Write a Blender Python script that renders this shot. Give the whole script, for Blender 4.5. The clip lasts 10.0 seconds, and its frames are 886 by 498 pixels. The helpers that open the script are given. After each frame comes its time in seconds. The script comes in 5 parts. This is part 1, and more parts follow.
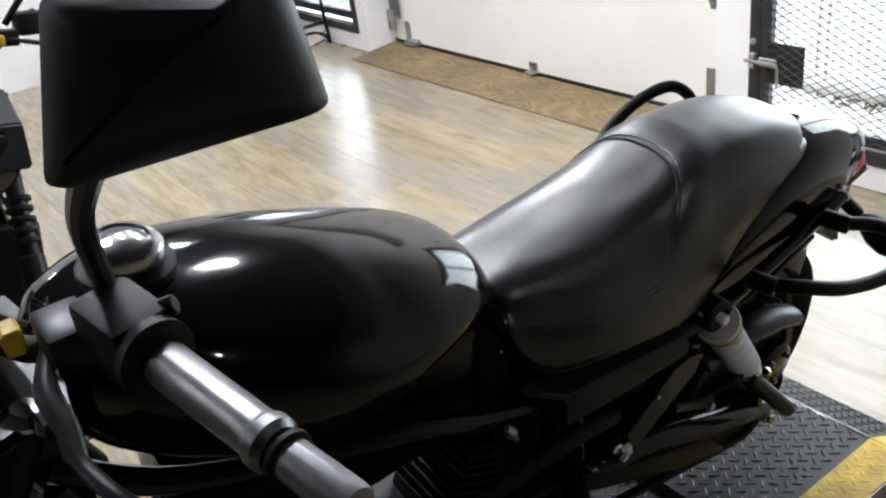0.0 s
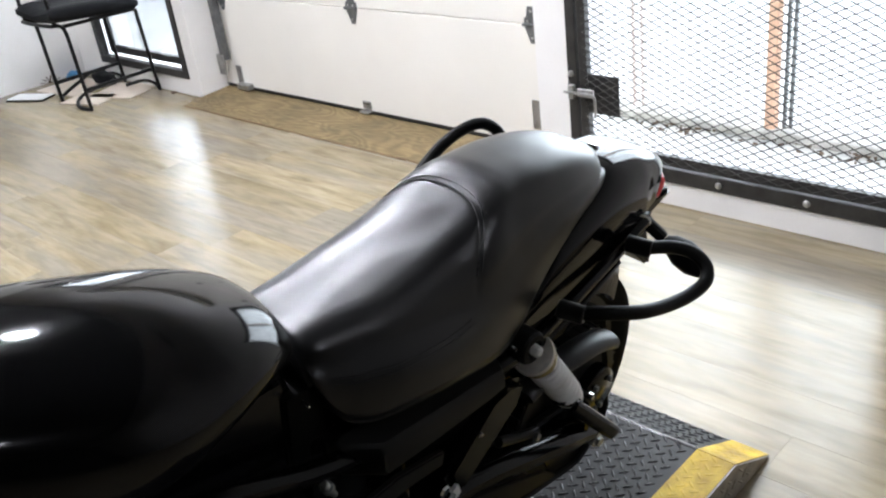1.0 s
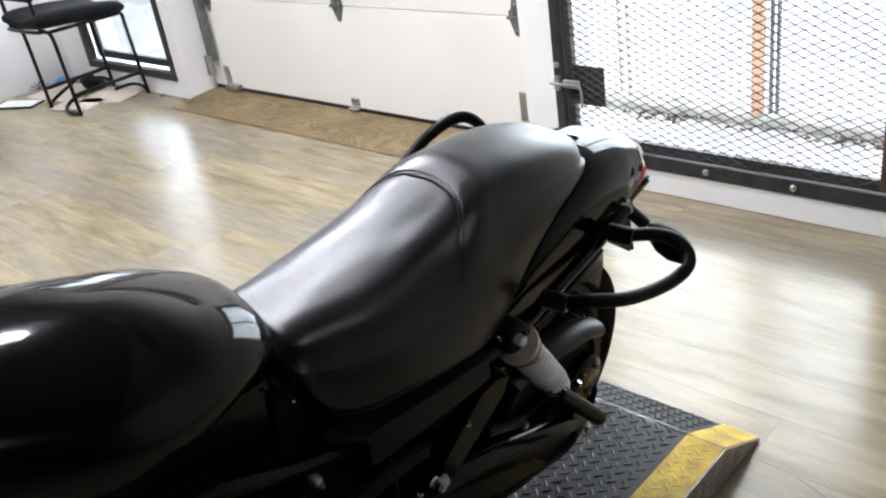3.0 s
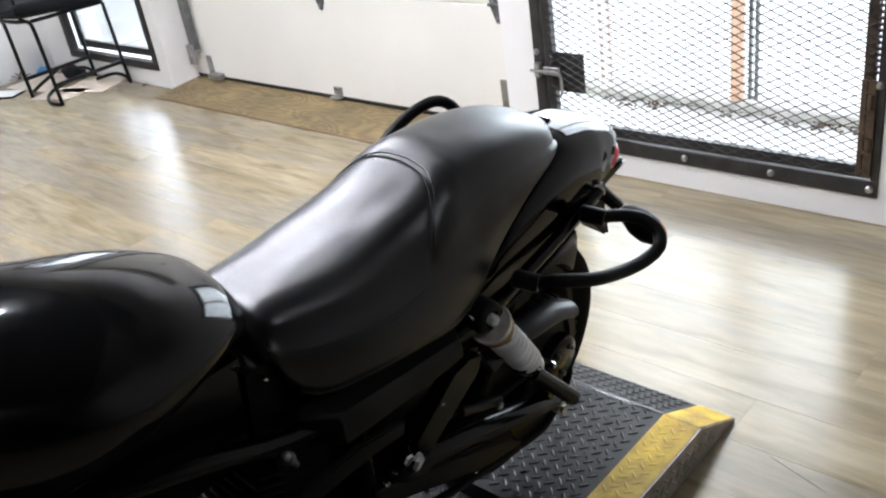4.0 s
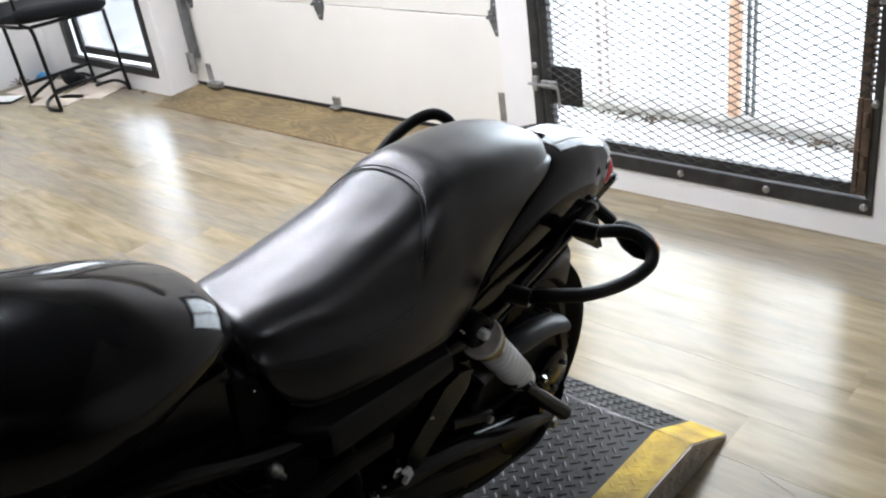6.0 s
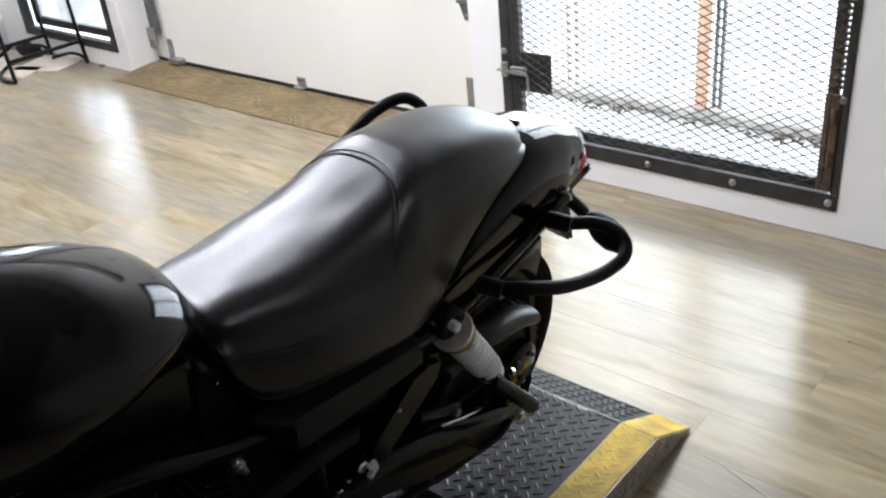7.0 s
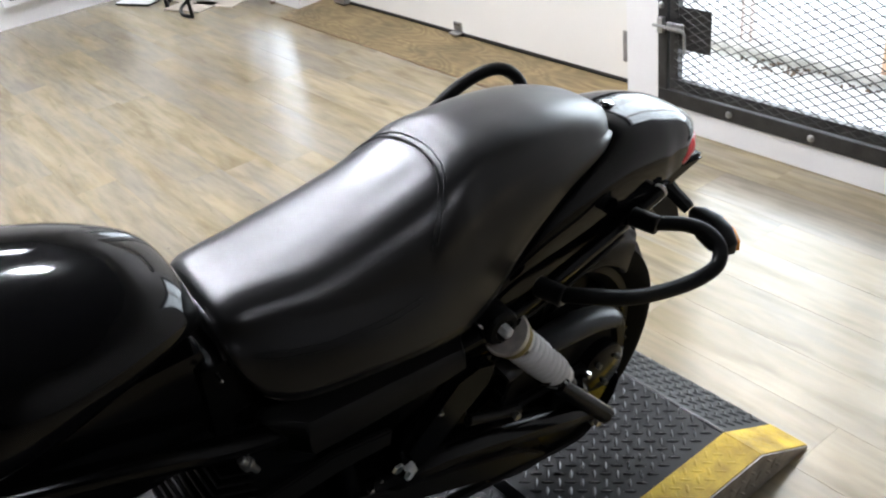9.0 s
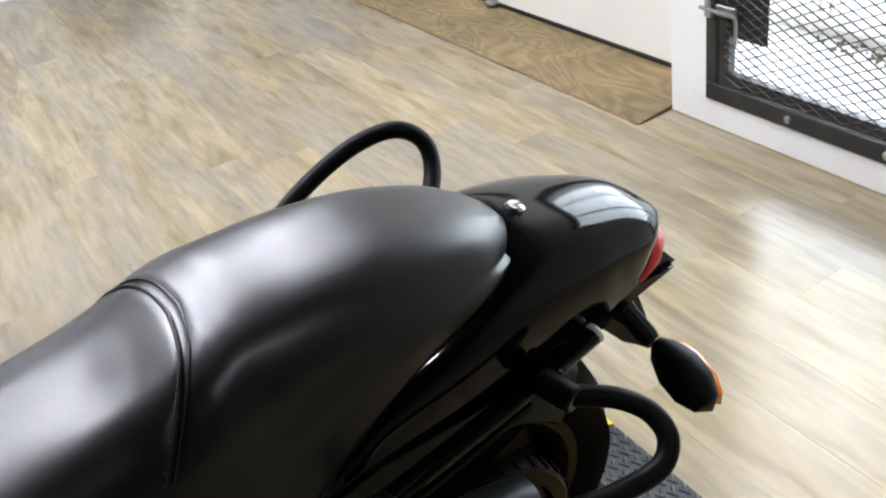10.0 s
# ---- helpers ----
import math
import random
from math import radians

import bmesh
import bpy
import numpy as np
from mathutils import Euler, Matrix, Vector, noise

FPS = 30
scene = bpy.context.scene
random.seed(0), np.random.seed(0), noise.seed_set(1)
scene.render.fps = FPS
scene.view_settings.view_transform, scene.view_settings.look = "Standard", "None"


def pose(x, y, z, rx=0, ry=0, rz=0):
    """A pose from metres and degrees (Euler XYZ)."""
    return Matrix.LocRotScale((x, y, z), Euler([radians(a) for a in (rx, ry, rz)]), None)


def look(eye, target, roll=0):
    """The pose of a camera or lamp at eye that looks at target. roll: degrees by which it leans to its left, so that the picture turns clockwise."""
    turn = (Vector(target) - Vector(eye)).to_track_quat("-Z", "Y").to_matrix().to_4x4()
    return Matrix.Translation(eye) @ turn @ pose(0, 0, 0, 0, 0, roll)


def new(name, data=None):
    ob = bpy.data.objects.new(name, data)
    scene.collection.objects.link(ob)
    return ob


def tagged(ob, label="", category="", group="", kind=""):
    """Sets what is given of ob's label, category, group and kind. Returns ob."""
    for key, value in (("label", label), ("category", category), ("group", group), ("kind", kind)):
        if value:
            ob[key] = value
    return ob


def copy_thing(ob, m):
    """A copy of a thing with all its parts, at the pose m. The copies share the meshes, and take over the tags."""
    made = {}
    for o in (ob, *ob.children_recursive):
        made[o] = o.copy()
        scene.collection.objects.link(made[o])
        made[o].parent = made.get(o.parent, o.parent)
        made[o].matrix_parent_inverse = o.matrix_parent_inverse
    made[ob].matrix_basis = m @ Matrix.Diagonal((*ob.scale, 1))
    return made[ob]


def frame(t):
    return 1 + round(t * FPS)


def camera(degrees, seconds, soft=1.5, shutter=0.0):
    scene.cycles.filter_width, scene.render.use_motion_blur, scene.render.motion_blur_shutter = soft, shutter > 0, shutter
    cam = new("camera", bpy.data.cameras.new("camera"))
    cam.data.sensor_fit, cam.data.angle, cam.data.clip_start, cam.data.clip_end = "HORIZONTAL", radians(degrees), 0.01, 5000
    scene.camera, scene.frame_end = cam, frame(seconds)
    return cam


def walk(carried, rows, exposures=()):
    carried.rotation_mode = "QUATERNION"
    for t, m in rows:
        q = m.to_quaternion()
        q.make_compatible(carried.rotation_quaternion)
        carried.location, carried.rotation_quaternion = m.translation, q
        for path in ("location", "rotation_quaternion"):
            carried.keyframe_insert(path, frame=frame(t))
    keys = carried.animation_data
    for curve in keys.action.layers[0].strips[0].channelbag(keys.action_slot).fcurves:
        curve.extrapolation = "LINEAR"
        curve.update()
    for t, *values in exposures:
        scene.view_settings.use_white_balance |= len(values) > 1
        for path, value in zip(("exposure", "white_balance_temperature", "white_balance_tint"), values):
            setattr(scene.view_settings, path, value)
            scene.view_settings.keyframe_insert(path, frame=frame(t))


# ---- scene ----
cam = camera(52.1, 10.0, soft=2.2)
PATH = [
    (0, (-0.047, -0.082, 1.599), (0.92, 1.399, 0.666), -8.2),
    (0.5, (0.003, -0.099, 1.594), (1.135, 1.266, 0.67), -7.9),
    (1, (0.03, -0.116, 1.594), (1.255, 1.183, 0.693), -7.6),
    (1.5, (0.036, -0.123, 1.591), (1.281, 1.157, 0.689), -7.7),
    (2, (0.04, -0.127, 1.596), (1.284, 1.152, 0.692), -8.3),
    (3.5, (0.034, -0.158, 1.591), (1.257, 1.134, 0.677), -9.4),
    (4, (0.035, -0.176, 1.585), (1.269, 1.091, 0.652), -9.2),
    (4.5, (0.034, -0.194, 1.587), (1.272, 1.076, 0.664), -9.3),
    (5, (0.032, -0.211, 1.59), (1.28, 1.06, 0.681), -9.7),
    (6.5, (0.054, -0.16, 1.585), (1.31, 1.09, 0.657), -7.1),
    (7, (0.061, -0.141, 1.579), (1.35, 1.053, 0.625), -5.8),
    (7.5, (0.035, -0.13, 1.58), (1.354, 1.043, 0.64), -3.5),
    (8, (-0.008, -0.126, 1.582), (1.277, 1.077, 0.633), -7.6),
    (8.5, (0.053, -0.124, 1.56), (1.193, 1.152, 0.525), -9.1),
    (9, (0.301, -0.171, 1.577), (1.254, 1.254, 0.547), -8.1),
    (9.3, (0.452, -0.1, 1.554), (1.343, 1.34, 0.489), -7.8),
    (9.5, (0.557, -0.012, 1.536), (1.46, 1.42, 0.472), -4.3),
    (9.7, (0.67, 0.05, 1.544), (1.533, 1.466, 0.425), -7.6),
    (9.8, (0.732, 0.062, 1.544), (1.588, 1.487, 0.432), -8.6),
    (10, (0.869, 0.084, 1.513), (1.61, 1.575, 0.405), -10.7),
]
walk(cam, [(t, look(eye, target, roll)) for t, eye, target, roll in PATH])

# ---- light ----
world = bpy.data.worlds.new("sky")
world.use_nodes = True
scene.world = world
_n = world.node_tree.nodes
_sky = _n.new("ShaderNodeTexSky")
_sky.sky_type = "NISHITA"
_sky.sun_disc = False
_sky.sun_elevation = radians(40)
_sky.sun_rotation = radians(60)
world.node_tree.links.new(_sky.outputs[0], _n["Background"].inputs[0])
_n["Background"].inputs[1].default_value = 0.15
sun = new("sun", bpy.data.lights.new("sun", "SUN"))
sun.data.energy, sun.data.angle, sun.data.color = 1.0, radians(15), (1.0, 0.97, 0.93)
sun.matrix_world = look((12, 8, 12), (2, 1, 0))
scene.view_settings.exposure = 0.0
LAMP = 185.0
KEY_LAMP = 445.0
BACKDROP = 12.0


# ---- materials ----
def mat(name, base, rough=0.5, metal=0.0, var=0.12, scale=8.0, fine=120.0, bump=0.05, coat=0.0, rvar=0.1, spec=0.5, random_tone=0.0, stretch=(1, 1, 1), second=None, dist=0.002):
    """A surface with two scales of tone, roughness variation and fine relief."""
    m = bpy.data.materials.new(name)
    m.use_nodes = True
    nt = m.node_tree
    n, ln = nt.nodes, nt.links
    b = n["Principled BSDF"]
    co = n.new("ShaderNodeTexCoord")
    mp = n.new("ShaderNodeMapping")
    mp.inputs["Scale"].default_value = stretch
    ln.new(co.outputs["Object"], mp.inputs[0])
    big = n.new("ShaderNodeTexNoise")
    big.inputs["Scale"].default_value, big.inputs["Detail"].default_value = scale, 6
    small = n.new("ShaderNodeTexNoise")
    small.inputs["Scale"].default_value, small.inputs["Detail"].default_value = fine, 4
    ln.new(mp.outputs[0], big.inputs["Vector"])
    ln.new(mp.outputs[0], small.inputs["Vector"])
    ramp = n.new("ShaderNodeMix")
    ramp.data_type = "RGBA"
    dark = [c * (1 - var) for c in base]
    light = second or [min(1, c * (1 + var)) for c in base]
    ramp.inputs[6].default_value = (*dark, 1)
    ramp.inputs[7].default_value = (*light, 1)
    sh = n.new("ShaderNodeMapRange")
    sh.inputs[1].default_value, sh.inputs[2].default_value = 0.3, 0.7
    ln.new(big.outputs[0], sh.inputs[0])
    ln.new(sh.outputs[0], ramp.inputs[0])
    tone = n.new("ShaderNodeHueSaturation")
    ln.new(ramp.outputs[2], tone.inputs["Color"])
    v = n.new("ShaderNodeMapRange")
    v.inputs[3].default_value, v.inputs[4].default_value = 1 - var * 0.6, 1 + var * 0.6
    ln.new(small.outputs[0], v.inputs[0])
    if random_tone:
        info = n.new("ShaderNodeObjectInfo")
        rr = n.new("ShaderNodeMapRange")
        rr.inputs[3].default_value, rr.inputs[4].default_value = 1 - random_tone, 1 + random_tone
        ln.new(info.outputs["Random"], rr.inputs[0])
        mu = n.new("ShaderNodeMath")
        mu.operation = "MULTIPLY"
        ln.new(rr.outputs[0], mu.inputs[0])
        ln.new(v.outputs[0], mu.inputs[1])
        ln.new(mu.outputs[0], tone.inputs["Value"])
    else:
        ln.new(v.outputs[0], tone.inputs["Value"])
    ln.new(tone.outputs[0], b.inputs["Base Color"])
    rg = n.new("ShaderNodeMapRange")
    rg.inputs[3].default_value, rg.inputs[4].default_value = max(0.02, rough - rvar * rough), min(1, rough + rvar * rough)
    ln.new(big.outputs[0], rg.inputs[0])
    ln.new(rg.outputs[0], b.inputs["Roughness"])
    b.inputs["Metallic"].default_value = metal
    b.inputs["Coat Weight"].default_value = coat
    b.inputs["Specular IOR Level"].default_value = spec
    b.inputs["Coat Roughness"].default_value = 0.03
    if bump:
        bp = n.new("ShaderNodeBump")
        bp.inputs["Strength"].default_value, bp.inputs["Distance"].default_value = bump, dist
        ln.new(small.outputs[0], bp.inputs["Height"])
        ln.new(bp.outputs[0], b.inputs["Normal"])
    return m


def glow(name, color, strength):
    m = bpy.data.materials.new(name)
    m.use_nodes = True
    nt = m.node_tree
    e = nt.nodes.new("ShaderNodeEmission")
    e.inputs[0].default_value, e.inputs[1].default_value = (*color, 1), strength
    nt.links.new(e.outputs[0], nt.nodes["Material Output"].inputs[0])
    return m


def glass(name, color=(1, 1, 1), rough=0.0):
    m = bpy.data.materials.new(name)
    m.use_nodes = True
    b = m.node_tree.nodes["Principled BSDF"]
    b.inputs["Base Color"].default_value = (*color, 1)
    b.inputs["Roughness"].default_value, b.inputs["Transmission Weight"].default_value, b.inputs["IOR"].default_value = rough, 1, 1.45
    return m


def wood_floor(name):
    """Printed oak-look vinyl: streaks along y, warm tan to grey from board to board."""
    m = bpy.data.materials.new(name)
    m.use_nodes = True
    nt = m.node_tree
    n, ln = nt.nodes, nt.links
    b = n["Principled BSDF"]
    geo = n.new("ShaderNodeNewGeometry")
    info = n.new("ShaderNodeObjectInfo")
    off = n.new("ShaderNodeMath")
    off.operation = "MULTIPLY"
    off.inputs[1].default_value = 37.0
    ln.new(info.outputs["Random"], off.inputs[0])
    comb = n.new("ShaderNodeCombineXYZ")
    ln.new(off.outputs[0], comb.inputs[0])
    ln.new(off.outputs[0], comb.inputs[2])
    add = n.new("ShaderNodeVectorMath")
    ln.new(geo.outputs["Position"], add.inputs[0])
    ln.new(comb.outputs[0], add.inputs[1])

    def streak(sx, sy, detail, distort=0.0):
        mp = n.new("ShaderNodeMapping")
        mp.inputs["Scale"].default_value = (sx, sy, 1)
        ln.new(add.outputs[0], mp.inputs[0])
        t = n.new("ShaderNodeTexNoise")
        t.inputs["Scale"].default_value, t.inputs["Detail"].default_value, t.inputs["Distortion"].default_value = 1.0, detail, distort
        ln.new(mp.outputs[0], t.inputs["Vector"])
        return t

    a, c, g = streak(15, 2.4, 6, 0.45), streak(46, 6, 5, 0.3), streak(6.0, 0.9, 4, 0.4)
    r1 = n.new("ShaderNodeValToRGB")
    r1.color_ramp.elements[0].position, r1.color_ramp.elements[0].color = 0.30, (*FLOOR_DARK, 1)
    r1.color_ramp.elements[1].position, r1.color_ramp.elements[1].color = 0.66, (*FLOOR_LIGHT, 1)
    e = r1.color_ramp.elements.new(0.46)
    e.color = (*FLOOR_MID, 1)
    ln.new(a.outputs[0], r1.inputs[0])
    # greyish boards and cloudy grey streaks
    grey = n.new("ShaderNodeMix")
    grey.data_type = "RGBA"
    grey.inputs[7].default_value = (*FLOOR_GREY, 1)
    shift = n.new("ShaderNodeMath")
    shift.operation = "MULTIPLY_ADD"
    shift.inputs[1].default_value, shift.inputs[2].default_value = 0.22, -0.11
    scatter = n.new("ShaderNodeMath")
    scatter.operation = "FRACT"
    spread = n.new("ShaderNodeMath")
    spread.operation = "MULTIPLY"
    spread.inputs[1].default_value = 7.31
    ln.new(info.outputs["Random"], spread.inputs[0])
    ln.new(spread.outputs[0], scatter.inputs[0])
    ln.new(scatter.outputs[0], shift.inputs[0])
    both = n.new("ShaderNodeMath")
    ln.new(g.outputs[0], both.inputs[0])
    ln.new(shift.outputs[0], both.inputs[1])
    gr = n.new("ShaderNodeMapRange")
    gr.inputs[1].default_value, gr.inputs[2].default_value, gr.inputs[4].default_value = 0.40, 0.66, 0.80
    ln.new(both.outputs[0], gr.inputs[0])
    ln.new(gr.outputs[0], grey.inputs[0])
    ln.new(r1.outputs[0], grey.inputs[6])
    hs = n.new("ShaderNodeHueSaturation")
    ln.new(grey.outputs[2], hs.inputs["Color"])
    v1 = n.new("ShaderNodeMapRange")
    v1.inputs[3].default_value, v1.inputs[4].default_value = 0.91, 1.07
    ln.new(info.outputs["Random"], v1.inputs[0])
    v2 = n.new("ShaderNodeMapRange")
    v2.inputs[1].default_value, v2.inputs[2].default_value, v2.inputs[3].default_value, v2.inputs[4].default_value = 0.34, 0.60, 0.86, 1.05
    ln.new(c.outputs[0], v2.inputs[0])
    mu = n.new("ShaderNodeMath")
    mu.operation = "MULTIPLY"
    ln.new(v1.outputs[0], mu.inputs[0])
    ln.new(v2.outputs[0], mu.inputs[1])
    ln.new(mu.outputs[0], hs.inputs["Value"])
    # scattered dark specks of dirt
    sp = n.new("ShaderNodeTexVoronoi")
    sp.inputs["Scale"].default_value = 6.0
    ln.new(geo.outputs["Position"], sp.inputs["Vector"])
    spr = n.new("ShaderNodeMapRange")
    spr.inputs[1].default_value, spr.inputs[2].default_value, spr.inputs[3].default_value, spr.inputs[4].default_value = 0.02, 0.035, 0.35, 1.0
    ln.new(sp.outputs["Distance"], spr.inputs[0])
    dk = n.new("ShaderNodeMix")
    dk.data_type = "RGBA"
    dk.blend_type = "MULTIPLY"
    dk.inputs[0].default_value = 1.0
    ln.new(hs.outputs[0], dk.inputs[6])
    ln.new(spr.outputs[0], dk.inputs[7])
    ln.new(dk.outputs[2], b.inputs["Base Color"])
    sm = n.new("ShaderNodeTexNoise")
    sm.inputs["Scale"].default_value, sm.inputs["Detail"].default_value = 2.2, 5
    ln.new(geo.outputs["Position"], sm.inputs["Vector"])
    rg = n.new("ShaderNodeMapRange")
    rg.inputs[1].default_value, rg.inputs[2].default_value, rg.inputs[3].default_value, rg.inputs[4].default_value = 0.3, 0.7, 0.19, 0.27
    ln.new(sm.outputs[0], rg.inputs[0])
    ln.new(rg.outputs[0], b.inputs["Roughness"])
    b.inputs["Specular IOR Level"].default_value = 0.46
    bp = n.new("ShaderNodeBump")
    bp.inputs["Strength"].default_value, bp.inputs["Distance"].default_value = 0.05, 0.0006
    ln.new(c.outputs[0], bp.inputs["Height"])
    ln.new(bp.outputs[0], b.inputs["Normal"])
    return m


def plywood(name):
    """Rotary-cut veneer: wavy cathedral rings along y over a dull brown ground, with dirt."""
    m = bpy.data.materials.new(name)
    m.use_nodes = True
    nt = m.node_tree
    n, ln = nt.nodes, nt.links
    b = n["Principled BSDF"]
    geo = n.new("ShaderNodeNewGeometry")

    def cloud(sx, sy, scale, detail, distort):
        mp = n.new("ShaderNodeMapping")
        mp.inputs["Scale"].default_value = (sx, sy, 1)
        ln.new(geo.outputs["Position"], mp.inputs[0])
        t = n.new("ShaderNodeTexNoise")
        t.inputs["Scale"].default_value, t.inputs["Detail"].default_value, t.inputs["Distortion"].default_value = scale, detail, distort
        ln.new(mp.outputs[0], t.inputs["Vector"])
        return t

    field, dirt, fibre = cloud(3.2, 1.0, 1.8, 2.0, 0.6), cloud(1, 1, 3.0, 6.0, 0.3), cloud(60, 8, 1.0, 5.0, 0.0)
    wave = n.new("ShaderNodeMath")
    wave.operation = "MULTIPLY"
    wave.inputs[1].default_value = 75.0
    ln.new(field.outputs[0], wave.inputs[0])
    sine = n.new("ShaderNodeMath")
    sine.operation = "SINE"
    ln.new(wave.outputs[0], sine.inputs[0])
    ramp = n.new("ShaderNodeValToRGB")
    ramp.color_ramp.elements[0].position, ramp.color_ramp.elements[0].color = 0.0, (0.25, 0.185, 0.09, 1)
    ramp.color_ramp.elements[1].position, ramp.color_ramp.elements[1].color = 1.0, (0.18, 0.128, 0.06, 1)
    half = n.new("ShaderNodeMapRange")
    half.inputs[1].default_value = -1.0
    ln.new(sine.outputs[0], half.inputs[0])
    ln.new(half.outputs[0], ramp.inputs[0])
    tone = n.new("ShaderNodeHueSaturation")
    ln.new(ramp.outputs[0], tone.inputs["Color"])
    v1, v2 = n.new("ShaderNodeMapRange"), n.new("ShaderNodeMapRange")
    v1.inputs[1].default_value, v1.inputs[2].default_value, v1.inputs[3].default_value, v1.inputs[4].default_value = 0.3, 0.7, 0.70, 1.25
    v2.inputs[1].default_value, v2.inputs[2].default_value, v2.inputs[3].default_value, v2.inputs[4].default_value = 0.3, 0.7, 0.80, 1.15
    ln.new(dirt.outputs[0], v1.inputs[0])
    ln.new(fibre.outputs[0], v2.inputs[0])
    mu = n.new("ShaderNodeMath")
    mu.operation = "MULTIPLY"
    ln.new(v1.outputs[0], mu.inputs[0])
    ln.new(v2.outputs[0], mu.inputs[1])
    ln.new(mu.outputs[0], tone.inputs["Value"])
    ln.new(tone.outputs[0], b.inputs["Base Color"])
    b.inputs["Roughness"].default_value = 0.62
    bp = n.new("ShaderNodeBump")
    bp.inputs["Strength"].default_value, bp.inputs["Distance"].default_value = 0.3, 0.001
    ln.new(fibre.outputs[0], bp.inputs["Height"])
    ln.new(bp.outputs[0], b.inputs["Normal"])
    return m


FLOOR_DARK, FLOOR_MID, FLOOR_LIGHT, FLOOR_GREY = (0.209, 0.161, 0.091), (0.297, 0.240, 0.141), (0.362, 0.303, 0.193), (0.258, 0.228, 0.180)
M_FLOOR = wood_floor("vinyl_plank")
M_JOINT = mat("floor_joint", (0.25, 0.195, 0.115), 0.4)
M_WALL = mat("white_painted_wall", (0.87, 0.86, 0.84), 0.55, var=0.04, scale=3, fine=90, bump=0.15)
M_CEIL = mat("dark_ceiling", (0.030, 0.030, 0.032), 0.9, var=0.1, scale=2)
# Dark tone for the unseen walls, so the black bike reflects little light.
M_DARKWALL = mat("unseen_dark_wall", (0.035, 0.035, 0.036), 0.9, var=0.1, scale=2)
M_DOOR = mat("cream_door_steel", (0.86, 0.84, 0.78), 0.4, var=0.025, scale=2, fine=200, bump=0.04)
M_PLY = plywood("plywood")
M_PLYEDGE = mat("plywood_edge", (0.20, 0.13, 0.07), 0.8, var=0.3)
M_STEEL_DARK = mat("black_gate_steel", (0.035, 0.034, 0.033), 0.45, 0.3, var=0.35, scale=14, bump=0.15)
M_MESH = mat("expanded_metal", (0.035, 0.033, 0.031), 0.5, 0.4, var=0.3, scale=20, bump=0.0)
M_RUST = mat("rusty_brown_steel", (0.095, 0.064, 0.042), 0.6, 0.3, var=0.45, scale=25, bump=0.2)
M_ZINC = mat("galvanised_steel", (0.40, 0.40, 0.39), 0.38, 0.9, var=0.2, scale=30, bump=0.05)
M_TRACK = mat("dull_grey_steel", (0.16, 0.165, 0.165), 0.5, 0.6, var=0.25, scale=20, bump=0.05)
M_CHROME = mat("chrome", (0.78, 0.78, 0.78), 0.09, 1.0, var=0.03, bump=0)
M_CAP = mat("brushed_cap_chrome", (0.42, 0.42, 0.43), 0.17, 1.0, var=0.15, scale=40, bump=0.02)
M_SILVER = mat("silver_spring_steel", (0.90, 0.90, 0.89), 0.30, 0.15, var=0.06, bump=0.02)
M_GLOSS = mat("gloss_black_paint", (0.003, 0.003, 0.0032), 0.075, 0.0, var=0.2, scale=30, fine=300, bump=0.0, spec=0.31)
_b = M_GLOSS.node_tree.nodes["Principled BSDF"]
_b.inputs["Coat Weight"].default_value, _b.inputs["Coat Roughness"].default_value = 0.02, 0.25
M_SATIN = mat("satin_black_metal", (0.005, 0.005, 0.005), 0.36, 0.0, spec=0.22, var=0.25, scale=25, fine=250, bump=0.04)
M_BLACKPL = mat("black_plastic", (0.004, 0.004, 0.004), 0.50, 0.0, spec=0.18, var=0.2, scale=20, fine=400, bump=0.1)
M_RUBBER = mat("black_rubber", (0.005, 0.005, 0.0048), 0.46, 0.0, spec=0.12, var=0.25, scale=20, fine=300, bump=0.12)
M_VINYL = mat("black_seat_vinyl", (0.0035, 0.0035, 0.0035), 0.36, 0.0, spec=0.75, var=0.15, scale=9, fine=260, bump=0.03, rvar=0.22, dist=0.0006)
M_WORN = mat("weathered_black_plastic", (0.009, 0.009, 0.0088), 0.48, 0.0, spec=0.28, var=0.25, scale=14, fine=300, bump=0.08)
M_GUARD = mat("grey_worn_guard", (0.040, 0.041, 0.043), 0.38, 0.0, spec=0.4, var=0.2, scale=16, bump=0.05)
M_TYRE = mat("dusty_tyre_rubber", (0.004, 0.004, 0.0038), 0.75, 0.0, spec=0.08, var=0.25, scale=20, fine=200, bump=0.1)
M_GOLD = mat("gold_sticker", (0.30, 0.24, 0.08), 0.4, 0.5, var=0.3, scale=40, bump=0.02)
M_ENAMEL = mat("black_enamel", (0.003, 0.003, 0.003), 0.16, 0.0, spec=0.26, var=0.2, scale=25, fine=200, bump=0.02)
M_SHELL = mat("matt_mirror_shell", (0.013, 0.013, 0.0135), 0.45, 0.0, spec=0.35, var=0.15, scale=12, fine=500, bump=0.08)
M_PEG = mat("polished_black_metal", (0.004, 0.004, 0.004), 0.22, 0.0, spec=0.5, var=0.2, scale=30, bump=0.02)
M_CUP = mat("scuffed_silver_cup", (0.74, 0.69, 0.62), 0.34, 0.2, var=0.2, scale=35, bump=0.03)
M_THREAD = mat("seat_thread", (0.075, 0.073, 0.071), 0.6, bump=0)
M_GREY = mat("grey_engine_paint", (0.006, 0.006, 0.006), 0.45, 0.0, spec=0.16, var=0.2, scale=20)
M_GRIP = mat("brushed_grip_metal", (0.19, 0.19, 0.195), 0.36, 0.9, var=0.12, scale=20, bump=0.03)
